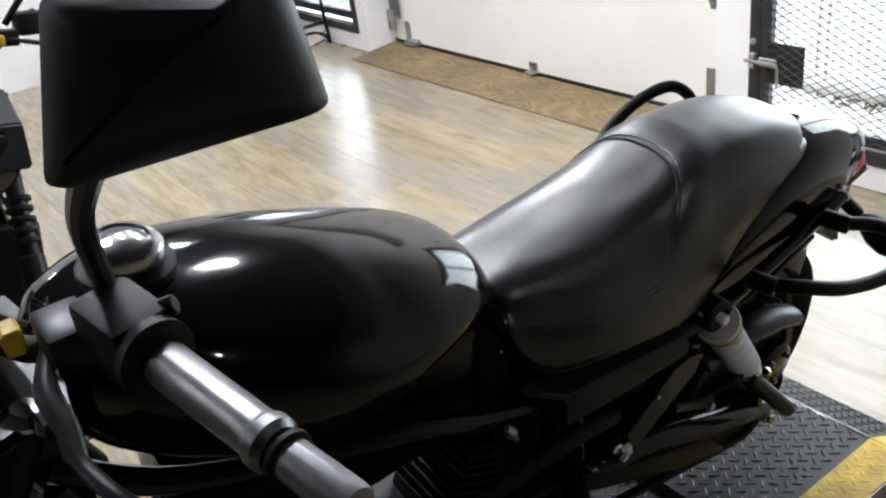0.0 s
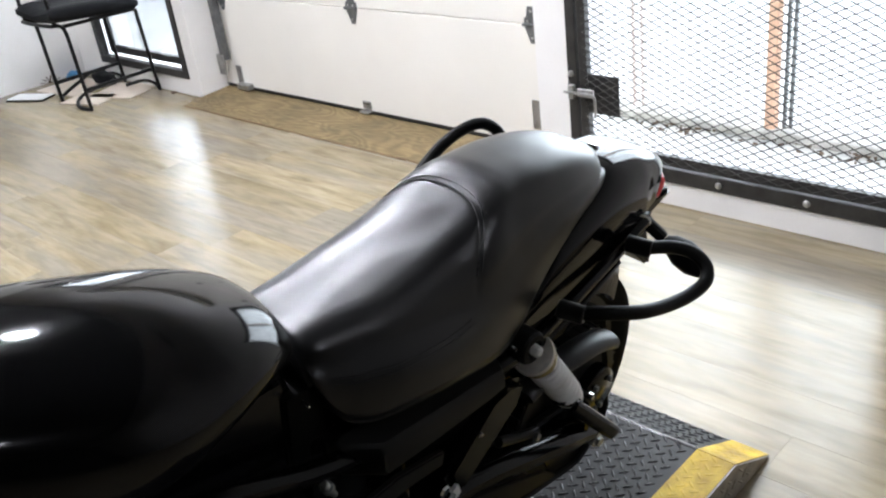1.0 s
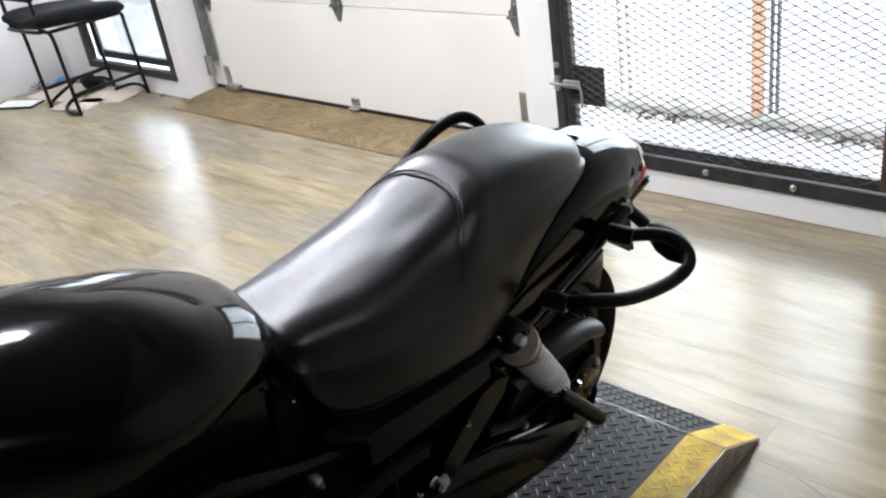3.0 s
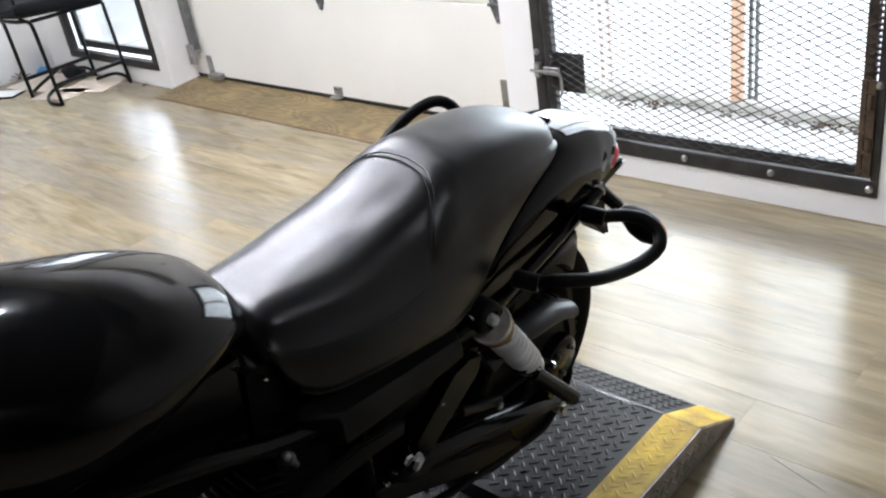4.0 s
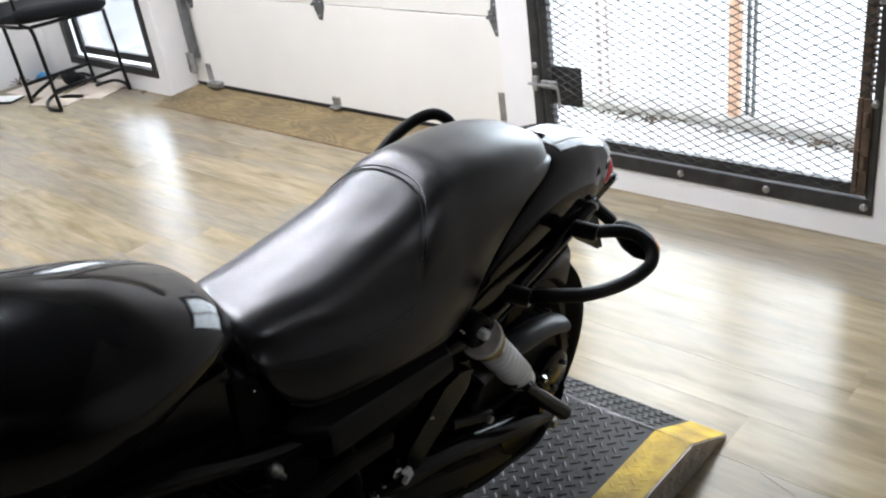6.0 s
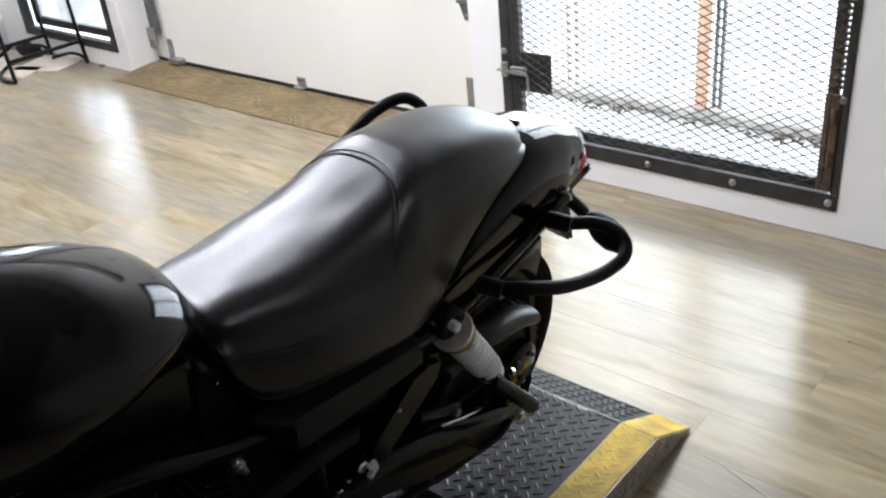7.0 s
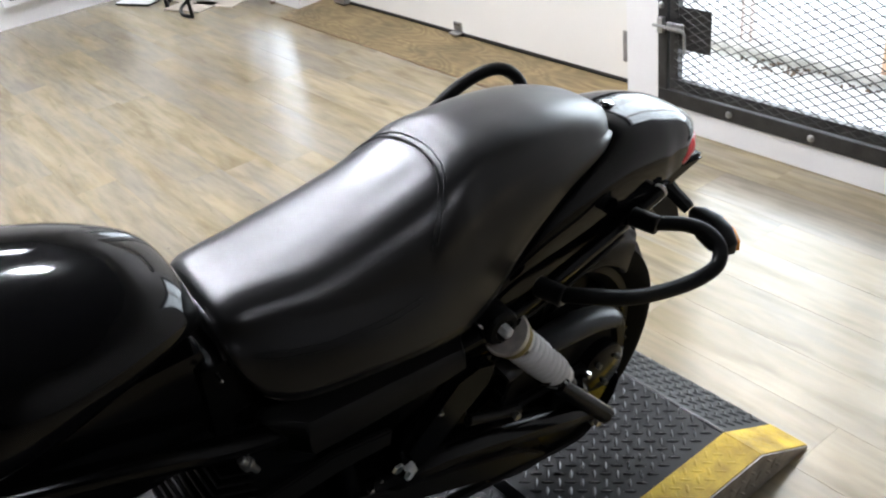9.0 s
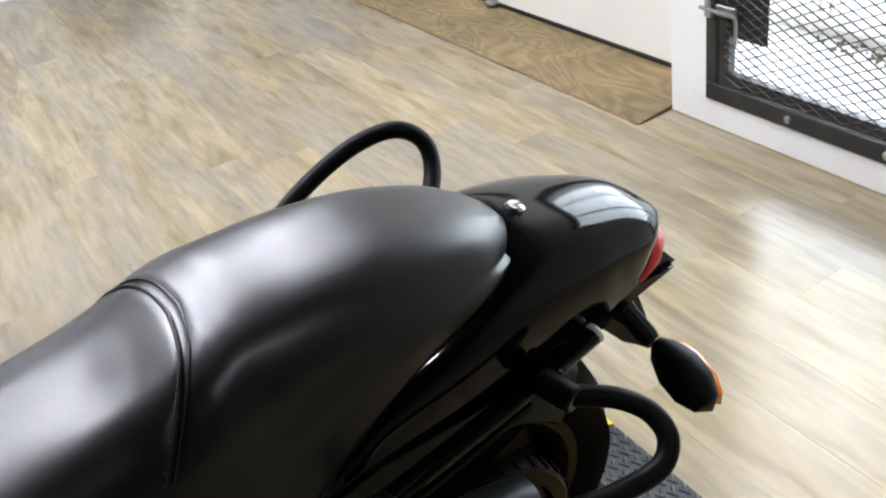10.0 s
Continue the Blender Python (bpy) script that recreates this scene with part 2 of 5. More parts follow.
M_REDIN = mat("red_reflector", (0.80, 0.02, 0.015), 0.3, bump=0)
M_AMBER = mat("amber_lens", (0.85, 0.24, 0.01), 0.15, bump=0, coat=0.6)
M_YELLOW = mat("yellow_safety_paint", (0.52, 0.33, 0.010), 0.50, spec=0.3, var=0.35, scale=14, fine=150, bump=0.1, second=(0.74, 0.50, 0.035))
M_PLATE = mat("black_tread_plate", (0.0045, 0.005, 0.006), 0.38, 0.0, spec=0.22, var=0.3, scale=12, fine=120, bump=0.05)
M_BARS = mat("worn_tread_bars", (0.010, 0.010, 0.012), 0.28, 0.0, spec=0.5, var=0.6, scale=9, fine=90, bump=0.05, second=(0.026, 0.026, 0.029))
M_ALU = mat("bare_tread_plate", (0.36, 0.33, 0.29), 0.40, 0.45, var=0.35, scale=20, bump=0.1)
# Timber and post colours are lightened to imitate the glare outdoors.
M_TIMBER = mat("orange_brown_timber", (0.62, 0.38, 0.26), 0.6, var=0.2, scale=6, stretch=(8, 8, 1), bump=0.1)
M_POST = mat("glare_paled_brown_post", (0.46, 0.37, 0.33), 0.6, var=0.3, scale=20)
M_CONC = mat("pale_concrete", (0.62, 0.61, 0.58), 0.8, var=0.15, scale=2.5, fine=60, bump=0.2)
M_SILL = mat("grey_stone_sill", (0.42, 0.40, 0.37), 0.8, var=0.35, scale=9, bump=0.2)
M_FABRIC = mat("black_fabric", (0.004, 0.0045, 0.006), 0.7, spec=0.18, var=0.25, scale=30, fine=600, bump=0.2)
M_CARD = mat("beige_tile", (0.62, 0.53, 0.44), 0.5, var=0.1, scale=5)
M_PAPER = mat("white_paper", (0.8, 0.8, 0.78), 0.6, var=0.05)
M_BLUE = mat("blue_plastic", (0.08, 0.30, 0.60), 0.45, var=0.1)
M_BROWN = mat("dry_brown_leaf", (0.12, 0.08, 0.05), 0.8, var=0.3)
M_MIRROR = mat("mirror_glass", (0.85, 0.85, 0.86), 0.02, 1.0, var=0.01, bump=0)
M_GLASS = glass("window_glass", (0.60, 0.60, 0.61))
M_SKYGLOW = glow("bright_overcast_distance", (0.80, 0.90, 1.0), BACKDROP)
M_LAMP = glow("lamp_diffuser", (0.920, 0.940, 1.035), LAMP)
M_KEYLAMP = glow("bright_lamp_diffuser", (0.918, 0.940, 1.040), KEY_LAMP)


# ---- mesh helpers ----
def mesh_ob(name, bm, material, smooth=30):
    me = bpy.data.meshes.new(name)
    bmesh.ops.recalc_face_normals(bm, faces=bm.faces[:])
    if smooth:
        for f in bm.faces:
            f.smooth = True
        for e in bm.edges:
            if len(e.link_faces) == 2 and e.calc_face_angle(0) > radians(smooth):
                e.smooth = False
    bm.to_mesh(me)
    bm.free()
    if material:
        me.materials.append(material)
    return new(name, me)


def part(name, bm, material, parent=None, label="", smooth=30):
    ob = mesh_ob(name, bm, material, smooth)
    if parent:
        ob.parent = parent
    if label:
        tagged(ob, label)
    return ob


def empty(name, m=None):
    ob = new(name)
    ob.empty_display_size = 0.1
    if m is not None:
        ob.matrix_world = m
    return ob


def box(x0, x1, y0, y1, z0, z1, bev=0.0, bm=None, m=None, seg=1):
    bm = bm or bmesh.new()
    vs = [bm.verts.new((x, y, z)) for x in (x0, x1) for y in (y0, y1) for z in (z0, z1)]
    idx = ((0, 1, 3, 2), (4, 6, 7, 5), (0, 4, 5, 1), (2, 3, 7, 6), (0, 2, 6, 4), (1, 5, 7, 3))
    fs = [bm.faces.new([vs[i] for i in q]) for q in idx]
    es = list({e for f in fs for e in f.edges})
    if m is not None:
        bmesh.ops.transform(bm, matrix=m, verts=vs)
    if bev:
        bmesh.ops.bevel(bm, geom=es, offset=bev, segments=seg, affect="EDGES", profile=0.6)
    return bm


def axes(d):
    d = Vector(d).normalized()
    up = Vector((0, 0, 1)) if abs(d.z) < 0.95 else Vector((1, 0, 0))
    a = d.cross(up).normalized()
    return a, a.cross(d).normalized()


def lathe(p0, p1, profile, n=20, bm=None):
    """Turned shape along p0 -> p1; profile: (metres along, radius)."""
    bm = bm or bmesh.new()
    p0, p1 = Vector(p0), Vector(p1)
    d = (p1 - p0).normalized()
    a, b = axes(d)
    rings = []
    for s, r in profile:
        c = p0 + d * s
        if r < 1e-5:
            rings.append([bm.verts.new(c)])
        else:
            rings.append([bm.verts.new(c + (a * math.cos(k * 2 * math.pi / n) + b * math.sin(k * 2 * math.pi / n)) * r) for k in range(n)])
    for q, w in zip(rings, rings[1:]):
        for k in range(n):
            j = (k + 1) % n
            if len(q) == 1 and len(w) > 1:
                bm.faces.new((q[0], w[k], w[j]))
            elif len(w) == 1 and len(q) > 1:
                bm.faces.new((q[k], q[j], w[0]))
            elif len(q) > 1:
                bm.faces.new((q[k], q[j], w[j], w[k]))
    for ring in (rings[0], rings[-1]):
        if len(ring) > 2:
            bm.faces.new(ring)
    return bm


def rod(p0, p1, r, n=14, bm=None, bev=0.15):
    length = (Vector(p1) - Vector(p0)).length
    e = min(r * bev, length * 0.2)
    return lathe(p0, p1, [(0, r - e), (e, r), (length - e, r), (length, r - e)], n, bm)


def smooth_path(pts, steps=6):
    pts = [Vector(p) for p in pts]
    out = []
    for i in range(len(pts) - 1):
        p0, p1, p2, p3 = pts[max(i - 1, 0)], pts[i], pts[i + 1], pts[min(i + 2, len(pts) - 1)]
        for k in range(steps):
            t = k / steps
            out.append(0.5 * (2 * p1 + (p2 - p0) * t + (2 * p0 - 5 * p1 + 4 * p2 - p3) * t * t + (3 * p1 - p0 - 3 * p2 + p3) * t ** 3))
    out.append(pts[-1])
    return out


def tube(pts, r, n=12, steps=6, bm=None, closed=False, flat=1.0):
    """A round (or flattened) bar swept along a smooth path."""
    bm = bm or bmesh.new()
    path = smooth_path(pts, steps) if steps > 1 else [Vector(p) for p in pts]
    a = None
    rings = []
    for i, p in enumerate(path):
        if closed:
            d = path[(i + 1) % len(path)] - path[i - 1]
        else:
            d = path[min(i + 1, len(path) - 1)] - path[max(i - 1, 0)]
        d.normalize()
        if a is None:
            a, b = axes(d)
        else:
            a = (a - d * a.dot(d)).normalized()
            b = d.cross(a).normalized() * -1
        rr = r[i * (len(r) - 1) // max(1, len(path) - 1)] if isinstance(r, (list, tuple)) else r
        rings.append([bm.verts.new(p + a * math.cos(k * 2 * math.pi / n) * rr + b * math.sin(k * 2 * math.pi / n) * rr * flat) for k in range(n)])
    pairs = list(zip(rings, rings[1:])) + ([(rings[-1], rings[0])] if closed else [])
    for q, w in pairs:
        for k in range(n):
            j = (k + 1) % n
            bm.faces.new((q[k], q[j], w[j], w[k]))
    if not closed:
        bm.faces.new(rings[0])
        bm.faces.new(rings[-1])
    return bm


def interp(table, x):
    """Smooth (monotone-ish) interpolation of table rows (x, a, b, ...)."""
    xs = [r[0] for r in table]
    if x <= xs[0]:
        return list(table[0][1:])
    if x >= xs[-1]:
        return list(table[-1][1:])
    i = max(k for k in range(len(xs)) if xs[k] <= x)
    i = min(i, len(xs) - 2)
    out = []
    for c in range(1, len(table[0])):
        def slope(k):
            if k == 0:
                return (table[1][c] - table[0][c]) / (xs[1] - xs[0])
            if k == len(xs) - 1:
                return (table[-1][c] - table[-2][c]) / (xs[-1] - xs[-2])
            return (table[k + 1][c] - table[k - 1][c]) / (xs[k + 1] - xs[k - 1])
        h = xs[i + 1] - xs[i]
        t = (x - xs[i]) / h
        y0, y1, m0, m1 = table[i][c], table[i + 1][c], slope(i) * h, slope(i + 1) * h
        out.append((2 * t ** 3 - 3 * t * t + 1) * y0 + (t ** 3 - 2 * t * t + t) * m0 + (-2 * t ** 3 + 3 * t * t) * y1 + (t ** 3 - t * t) * m1)
    return out


def loft(sections, bm=None, close=True, caps=True):
    """Skin over a list of rings with the same number of points."""
    bm = bm or bmesh.new()
    rings = [[bm.verts.new(p) for p in s] for s in sections]
    n = len(rings[0])
    for q, w in zip(rings, rings[1:]):
        for k in range(n if close else n - 1):
            j = (k + 1) % n
            bm.faces.new((q[k], q[j], w[j], w[k]))
    if caps and close:
        bm.faces.new(rings[0])
        bm.faces.new(rings[-1])
    return bm


def extrude_poly(pts, axis, lo, hi, bev=0.0, bm=None):
    """A flat outline of (a, b) pairs pushed along an axis: 'y' takes (x, z), 'x' takes (y, z), 'z' takes (x, y)."""
    bm = bm or bmesh.new()

    def at(p, s):
        return {"y": (p[0], s, p[1]), "x": (s, p[0], p[1]), "z": (p[0], p[1], s)}[axis]
    A = [bm.verts.new(at(p, lo)) for p in pts]
    B = [bm.verts.new(at(p, hi)) for p in pts]
    f = [bm.faces.new(A), bm.faces.new(B)]
    for k in range(len(pts)):
        j = (k + 1) % len(pts)
        f.append(bm.faces.new((A[k], A[j], B[j], B[k])))
    if bev:
        bmesh.ops.bevel(bm, geom=list({e for q in f for e in q.edges}), offset=bev, segments=2, affect="EDGES")
    return bm


def structure(name, bm, material, label, smooth=0):
    return tagged(mesh_ob(name, bm, material, smooth), label, kind="structure")


# ---- the room ----
X_WALL, X_DOOR = 2.955, 3.155
GATE = (0.712, 2.10, 0.102, 2.16)
DOORWAY = (2.265, 5.025)
WIN = (5.14, 6.31, 0.116, 1.95)
X_OUT = 3.22
ROOM_X0, ROOM_Y0, ROOM_Y1, CEIL = -9.0, -8.0, 6.66, 3.25

floor = structure("floor", box(ROOM_X0 - 0.1, X_OUT, ROOM_Y0 - 0.1, ROOM_Y1 + 0.2, -0.12, -0.004), M_JOINT, "wood-look vinyl plank floor with a soft sheen")


def wall_block(name, y0, y1, z0, z1, x0=X_WALL, x1=X_OUT, label="white painted wall"):
    return structure(name, box(x0, x1, y0, y1, z0, z1), M_WALL, label)


wall_block("wall_east_1", ROOM_Y0, GATE[0], 0, CEIL)
wall_block("wall_east_2", GATE[0], GATE[1], 0, GATE[2], label="low white painted strip under the steel gate")
wall_block("wall_east_3", GATE[0], GATE[1], GATE[3], CEIL)
wall_block("wall_east_4", GATE[1], DOORWAY[0], 0, CEIL, label="narrow white post between gate and garage door")
wall_block("wall_east_5", DOORWAY[0], DOORWAY[1], 2.45, CEIL)
wall_block("wall_east_6", DOORWAY[1], WIN[0], 0, CEIL, label="white painted post between window and garage door")
wall_block("wall_east_7", WIN[0], WIN[1], 0, WIN[2])
wall_block("wall_east_8", WIN[0], WIN[1], WIN[3], CEIL)
wall_block("wall_east_9", WIN[1], ROOM_Y1, 0, CEIL)
structure("wall_north", box(ROOM_X0, X_OUT, ROOM_Y1, ROOM_Y1 + 0.15, 0, CEIL), M_WALL, "white painted side wall with faint scuffs")
structure("wall_south", box(ROOM_X0, X_OUT, ROOM_Y0 - 0.15, ROOM_Y0, 0, CEIL), M_DARKWALL, "plain dark wall added out of view to keep reflections dark")
structure("wall_west", box(ROOM_X0 - 0.15, ROOM_X0, ROOM_Y0, ROOM_Y1, 0, CEIL), M_DARKWALL, "plain dark wall added out of view to keep reflections dark")
structure("ceiling", box(ROOM_X0 - 0.15, X_OUT, ROOM_Y0 - 0.15, ROOM_Y1 + 0.15, CEIL, CEIL + 0.12), M_CEIL, "plain dark ceiling")

# Thin dark strip along the foot of the walls.
for k, (ya, yb) in enumerate(((ROOM_Y0, DOORWAY[0]), (DOORWAY[1], ROOM_Y1))):
    structure("trim_%d" % (k + 1), box(X_WALL - 0.007, X_WALL - 0.0005, ya, yb - 0.002, 0.0005, 0.005, 0.001), M_JOINT, "thin dark joint between wall and floor")

# outdoors
structure("ground", box(X_OUT, 60, -40, 45, -0.4, -0.02), M_CONC, "pale bright concrete yard outside")
structure("backdrop", box(14.0, 14.1, -25, 30, -3, 12), M_SKYGLOW, "bright white overcast distance beyond the openings")


# ---- ceiling lamps ----
def round_lamp(m, diffuser, label):
    lamp = empty("ceiling_lamp", m)
    part("housing", lathe((0, 0, 0), (0, 0, -0.20), [(0, 0.07), (0.03, 0.122), (0.10, 0.134), (0.130, 0.136), (0.132, 0.130), (0.09, 0.120)], 24), M_TRACK, lamp)
    part("diffuser", lathe((0, 0, -0.10), (0, 0, -0.12), [(0, 0.115), (0.012, 0.115), (0.016, 0.08)], 24), diffuser, lamp, "glowing white diffuser")
    return tagged(lamp, label, "ceiling lamp", "ceiling lamps")


# The four at x -2 and beyond are unseen fill, added to brighten the room.
LAMPS = [(1.1, -2.4), (2.1, 4.25), (0.6, 5.8), (-0.4, 6.1), (-2.0, 2.8), (-2.2, 5.8), (-3.6, 2.8), (-3.6, 5.8)]
KEY_LAMPS = [(1.95, 2.65), (1.05, 2.55), (0.25, 2.25)]
for spots, diffuser, label in ((LAMPS, M_LAMP, "round surface-mounted ceiling lamp with white diffuser"), (KEY_LAMPS, M_KEYLAMP, "bright round ceiling lamp with white diffuser")):
    _first = round_lamp(pose(spots[0][0], spots[0][1], CEIL), diffuser, label)
    for lx, ly in spots[1:]:
        copy_thing(_first, pose(lx, ly, CEIL))


# ---- garage door ----
def garage_door():
    d = empty("garage_door")
    y0, y1 = DOORWAY[0] + 0.004, DOORWAY[1] - 0.004
    for z, zt in ((0.042, 0.618), (0.621, 1.174), (1.177, 1.730), (1.733, 2.46)):
        part("panel", box(X_DOOR, X_DOOR + 0.045, y0, y1, z, zt, 0.004), M_DOOR, d, smooth=0)
    part("bottom_seal", tube([(X_DOOR + 0.012, y0, 0.034), (X_DOOR + 0.012, y1, 0.034)], 0.012, 8, 1), M_RUBBER, d, "black rubber bottom seal")
    part("bottom_rail", box(X_DOOR - 0.004, X_DOOR + 0.03, y0, y1, 0.040, 0.052), M_STEEL_DARK, d)

    def hinge(y, z):
        h = extrude_poly([(y - 0.012, z - 0.085), (y + 0.012, z - 0.085), (y + 0.042, z - 0.01), (y + 0.042, z + 0.03), (y - 0.042, z + 0.03), (y - 0.042, z - 0.01)], "x", X_DOOR - 0.006, X_DOOR, 0.001)
        extrude_poly([(y - 0.03, z + 0.03), (y + 0.03, z + 0.03), (y + 0.02, z + 0.08), (y - 0.02, z + 0.08)], "x", X_DOOR - 0.006, X_DOOR, 0.001, h)
        rod((X_DOOR - 0.014, y - 0.045, z), (X_DOOR - 0.014, y + 0.045, z), 0.008, 10, h)
        ob = part("hinge", h, M_TRACK, d)
        for dy, dz in ((0, -0.06), (0.02, 0.015), (-0.02, 0.015), (0, 0.06)):
            part("screw", rod((X_DOOR - 0.006, y + dy, z + dz), (X_DOOR - 0.012, y + dy, z + dz), 0.006, 6), M_ZINC, ob)
    for zz in (0.62, 1.176, 1.732):
        for yy in (3.65, 2.435, 4.88):
            hinge(yy, zz)
    for yy in (3.65,):
        b = box(X_DOOR - 0.045, X_DOOR, yy - 0.04, yy + 0.03, 0.045, 0.056, 0.002)
        box(X_DOOR - 0.008, X_DOOR, yy - 0.035, yy + 0.03, 0.06, 0.105, 0.002, b)
        o = part("bottom_bracket", b, M_ZINC, d)
        for k in (-0.018, 0.0, 0.018):
            part("screw", rod((X_DOOR - 0.008, yy + k, 0.092), (X_DOOR - 0.012, yy + k, 0.092), 0.005, 6), M_STEEL_DARK, o)
    b = box(X_DOOR - 0.05, X_DOOR, 4.73, 4.85, 0.040, 0.075, 0.004)
    box(X_DOOR - 0.006, X_DOOR, 4.83, 4.885, 0.06, 0.18, 0.002, b)
    part("corner_bracket", b, M_ZINC, d, "galvanised bottom corner bracket")
    b = box(X_DOOR - 0.006, X_DOOR, y0 + 0.150, y0 + 0.200, 0.13, 0.27, 0.002)
    part("corner_bracket", b, M_ZINC, d)
    return tagged(d, "closed cream white sectional garage door with steel hinges", "garage door")


garage_door()


def door_track(y, side):
    t = empty("door_track")
    bm = box(X_DOOR - 0.052, X_DOOR - 0.048, y - 0.026, y + 0.026, 0.22, 2.4, 0.001)
    box(X_DOOR - 0.052, X_DOOR - 0.012, y + side * 0.026 - 0.002, y + side * 0.026 + 0.002, 0.22, 2.4, 0.001, bm)
    box(X_DOOR - 0.052, X_DOOR - 0.012, y - side * 0.026 - 0.002, y - side * 0.026 + 0.002, 0.22, 2.4, 0.001, bm)
    part("channel", bm, M_TRACK, t, "dull grey steel channel")
    for z in (0.13, 0.95, 1.7):
        b = box(X_DOOR - 0.075, X_DOOR - 0.015, y + side * 0.030, y + side * 0.035, z, z + 0.13, 0.002)
        box(X_DOOR - 0.066, X_DOOR - 0.060, y - 0.03, y + 0.036, z, z + 0.13, 0.002, b)
        part("bracket", b, M_ZINC, t)
        part("bolt", rod((X_DOOR - 0.064, y + 0.0, z + 0.05), (X_DOOR - 0.08, y + 0.0, z + 0.05), 0.009, 6), M_ZINC, t)
    return tagged(t, "galvanised steel garage door track fixed to the post", "door track", "door tracks")


door_track(4.935, 1)

# plywood threshold ramp
ramp_board = empty("threshold_ramp")
part("board", extrude_poly([(2.80, 0.002), (X_DOOR + 0.044, 0.002), (X_DOOR + 0.044, 0.034), (X_DOOR - 0.01, 0.029), (2.90, 0.014), (2.803, 0.005)], "y", DOORWAY[0] + 0.003, DOORWAY[1] - 0.003), M_PLY, ramp_board, "worn plywood face", smooth=0)
bm = bmesh.new()
rr = random.Random(8)
yy = DOORWAY[0] + 0.01
while yy < DOORWAY[1] - 0.08:
    step = 0.03 + 0.08 * rr.random()
    box(2.797 - 0.006 * rr.random(), 2.806, yy, yy + step, 0.001, 0.003 + 0.003 * rr.random(), 0, bm)
    yy += step + 0.02 * rr.random()
part("splintered_edge", bm, M_PLYEDGE, ramp_board, "chipped front edge", smooth=0)
tagged(ramp_board, "worn brown plywood ramp board before the garage door", "ramp board")


# ---- gate ----
def steel_gate():
    y0, y1, z0, z1 = GATE
    g = empty("security_gate")
    x = X_WALL
    # fixed outer angle frame, bolted to the wall
    w = 0.045
    part("frame_bottom", box(x - 0.008, x + 0.03, y0, y1, z0, z0 + 0.06, 0.002), M_STEEL_DARK, g)
    part("frame_top", box(x - 0.008, x + 0.03, y0, y1, z1 - 0.06, z1, 0.002), M_STEEL_DARK, g)
    part("frame_side", box(x - 0.008, x + 0.03, y0, y0 + 0.026, z0 + 0.061, z1 - 0.061, 0.002), M_STEEL_DARK, g)
    part("frame_side", box(x - 0.008, x + 0.03, y1 - w, y1, z0 + 0.061, z1 - 0.061, 0.002), M_STEEL_DARK, g)
    k = y0 + 0.026
    while k < y1:
        part("bolt", lathe((x - 0.008, k, z0 + 0.03), (x - 0.02, k, z0 + 0.03), [(0, 0.014), (0.005, 0.013), (0.009, 0.008), (0.010, 0.0)], 10), M_ZINC, g)
        k += 0.3405
    for zz in (0.498, 0.829, 1.16, 1.49, 1.82):
        for yy in (y0 + 0.02, y1 - 0.018):
            part("bolt", lathe((x - 0.008, yy, zz), (x - 0.02, yy, zz), [(0, 0.014), (0.005, 0.013), (0.009, 0.008), (0.010, 0.0)], 10), M_ZINC, g)
    # swinging leaf
    a0, a1, b0, b1 = y0 + 0.041, y1 - w - 0.008, z0 + 0.066, z1 - 0.066
    leaf = part("leaf", box(x - 0.002, x + 0.028, a0, a1, b0, b0 + 0.042, 0.002), M_STEEL_DARK, g)
    box_top = box(x - 0.002, x + 0.028, a0, a1, b1 - 0.042, b1, 0.002)
    part("rail", box_top, M_STEEL_DARK, leaf)
    part("stile", box(x - 0.002, x + 0.028, a0, a0 + 0.033, b0 + 0.043, b1 - 0.043, 0.002), M_RUST, leaf, "brown rusted hinge stile")
    for k in range(52):
        part("bridge", box(x + 0.004, x + 0.020, y0 + 0.0265, a0 - 0.0005, 0.53 + 0.0195 * k, 0.5385 + 0.0195 * k), M_RUST, leaf, smooth=0)
    part("stile", box(x - 0.002, x + 0.028, a1 - 0.04, a1, b0 + 0.043, b1 - 0.043, 0.002), M_STEEL_DARK, leaf)
    for za, zb in ((0.174, 0.515), (1.55, 1.90)):
        strap = part("hinge_strap", box(x - 0.016, x - 0.0085, y0 + 0.024, y0 + 0.052, za, zb, 0.002), M_RUST, leaf, "rusty brown hinge strap")
        part("strap_leaf", box(x - 0.012, x - 0.0025, y0 + 0.055, y0 + 0.074, za, zb, 0.002), M_RUST, strap)
        for k in range(5):
            part("weld", lathe((x - 0.012, y0 + 0.0535, za + 0.02 + 0.07 * k), (x - 0.020, y0 + 0.0535, za + 0.02 + 0.07 * k), [(0, 0.007), (0.004, 0.006), (0.006, 0.0)], 8), M_RUST, strap)
    for zz in (0.27, 0.42, 1.0, 1.75):
        part("hinge", rod((x - 0.018, a0 - 0.002, zz), (x - 0.018, a0 - 0.002, zz + 0.05), 0.009, 10), M_RUST, leaf)
    # expanded metal infill
    LW, SW, t = 0.064, 0.031, 0.0017
    bm = bmesh.new()
    xm = x - 0.005
    ny, nz = int((a1 - a0 + 0.004) / (LW / 2)), int((b1 - b0 - 0.01) / (SW / 2))
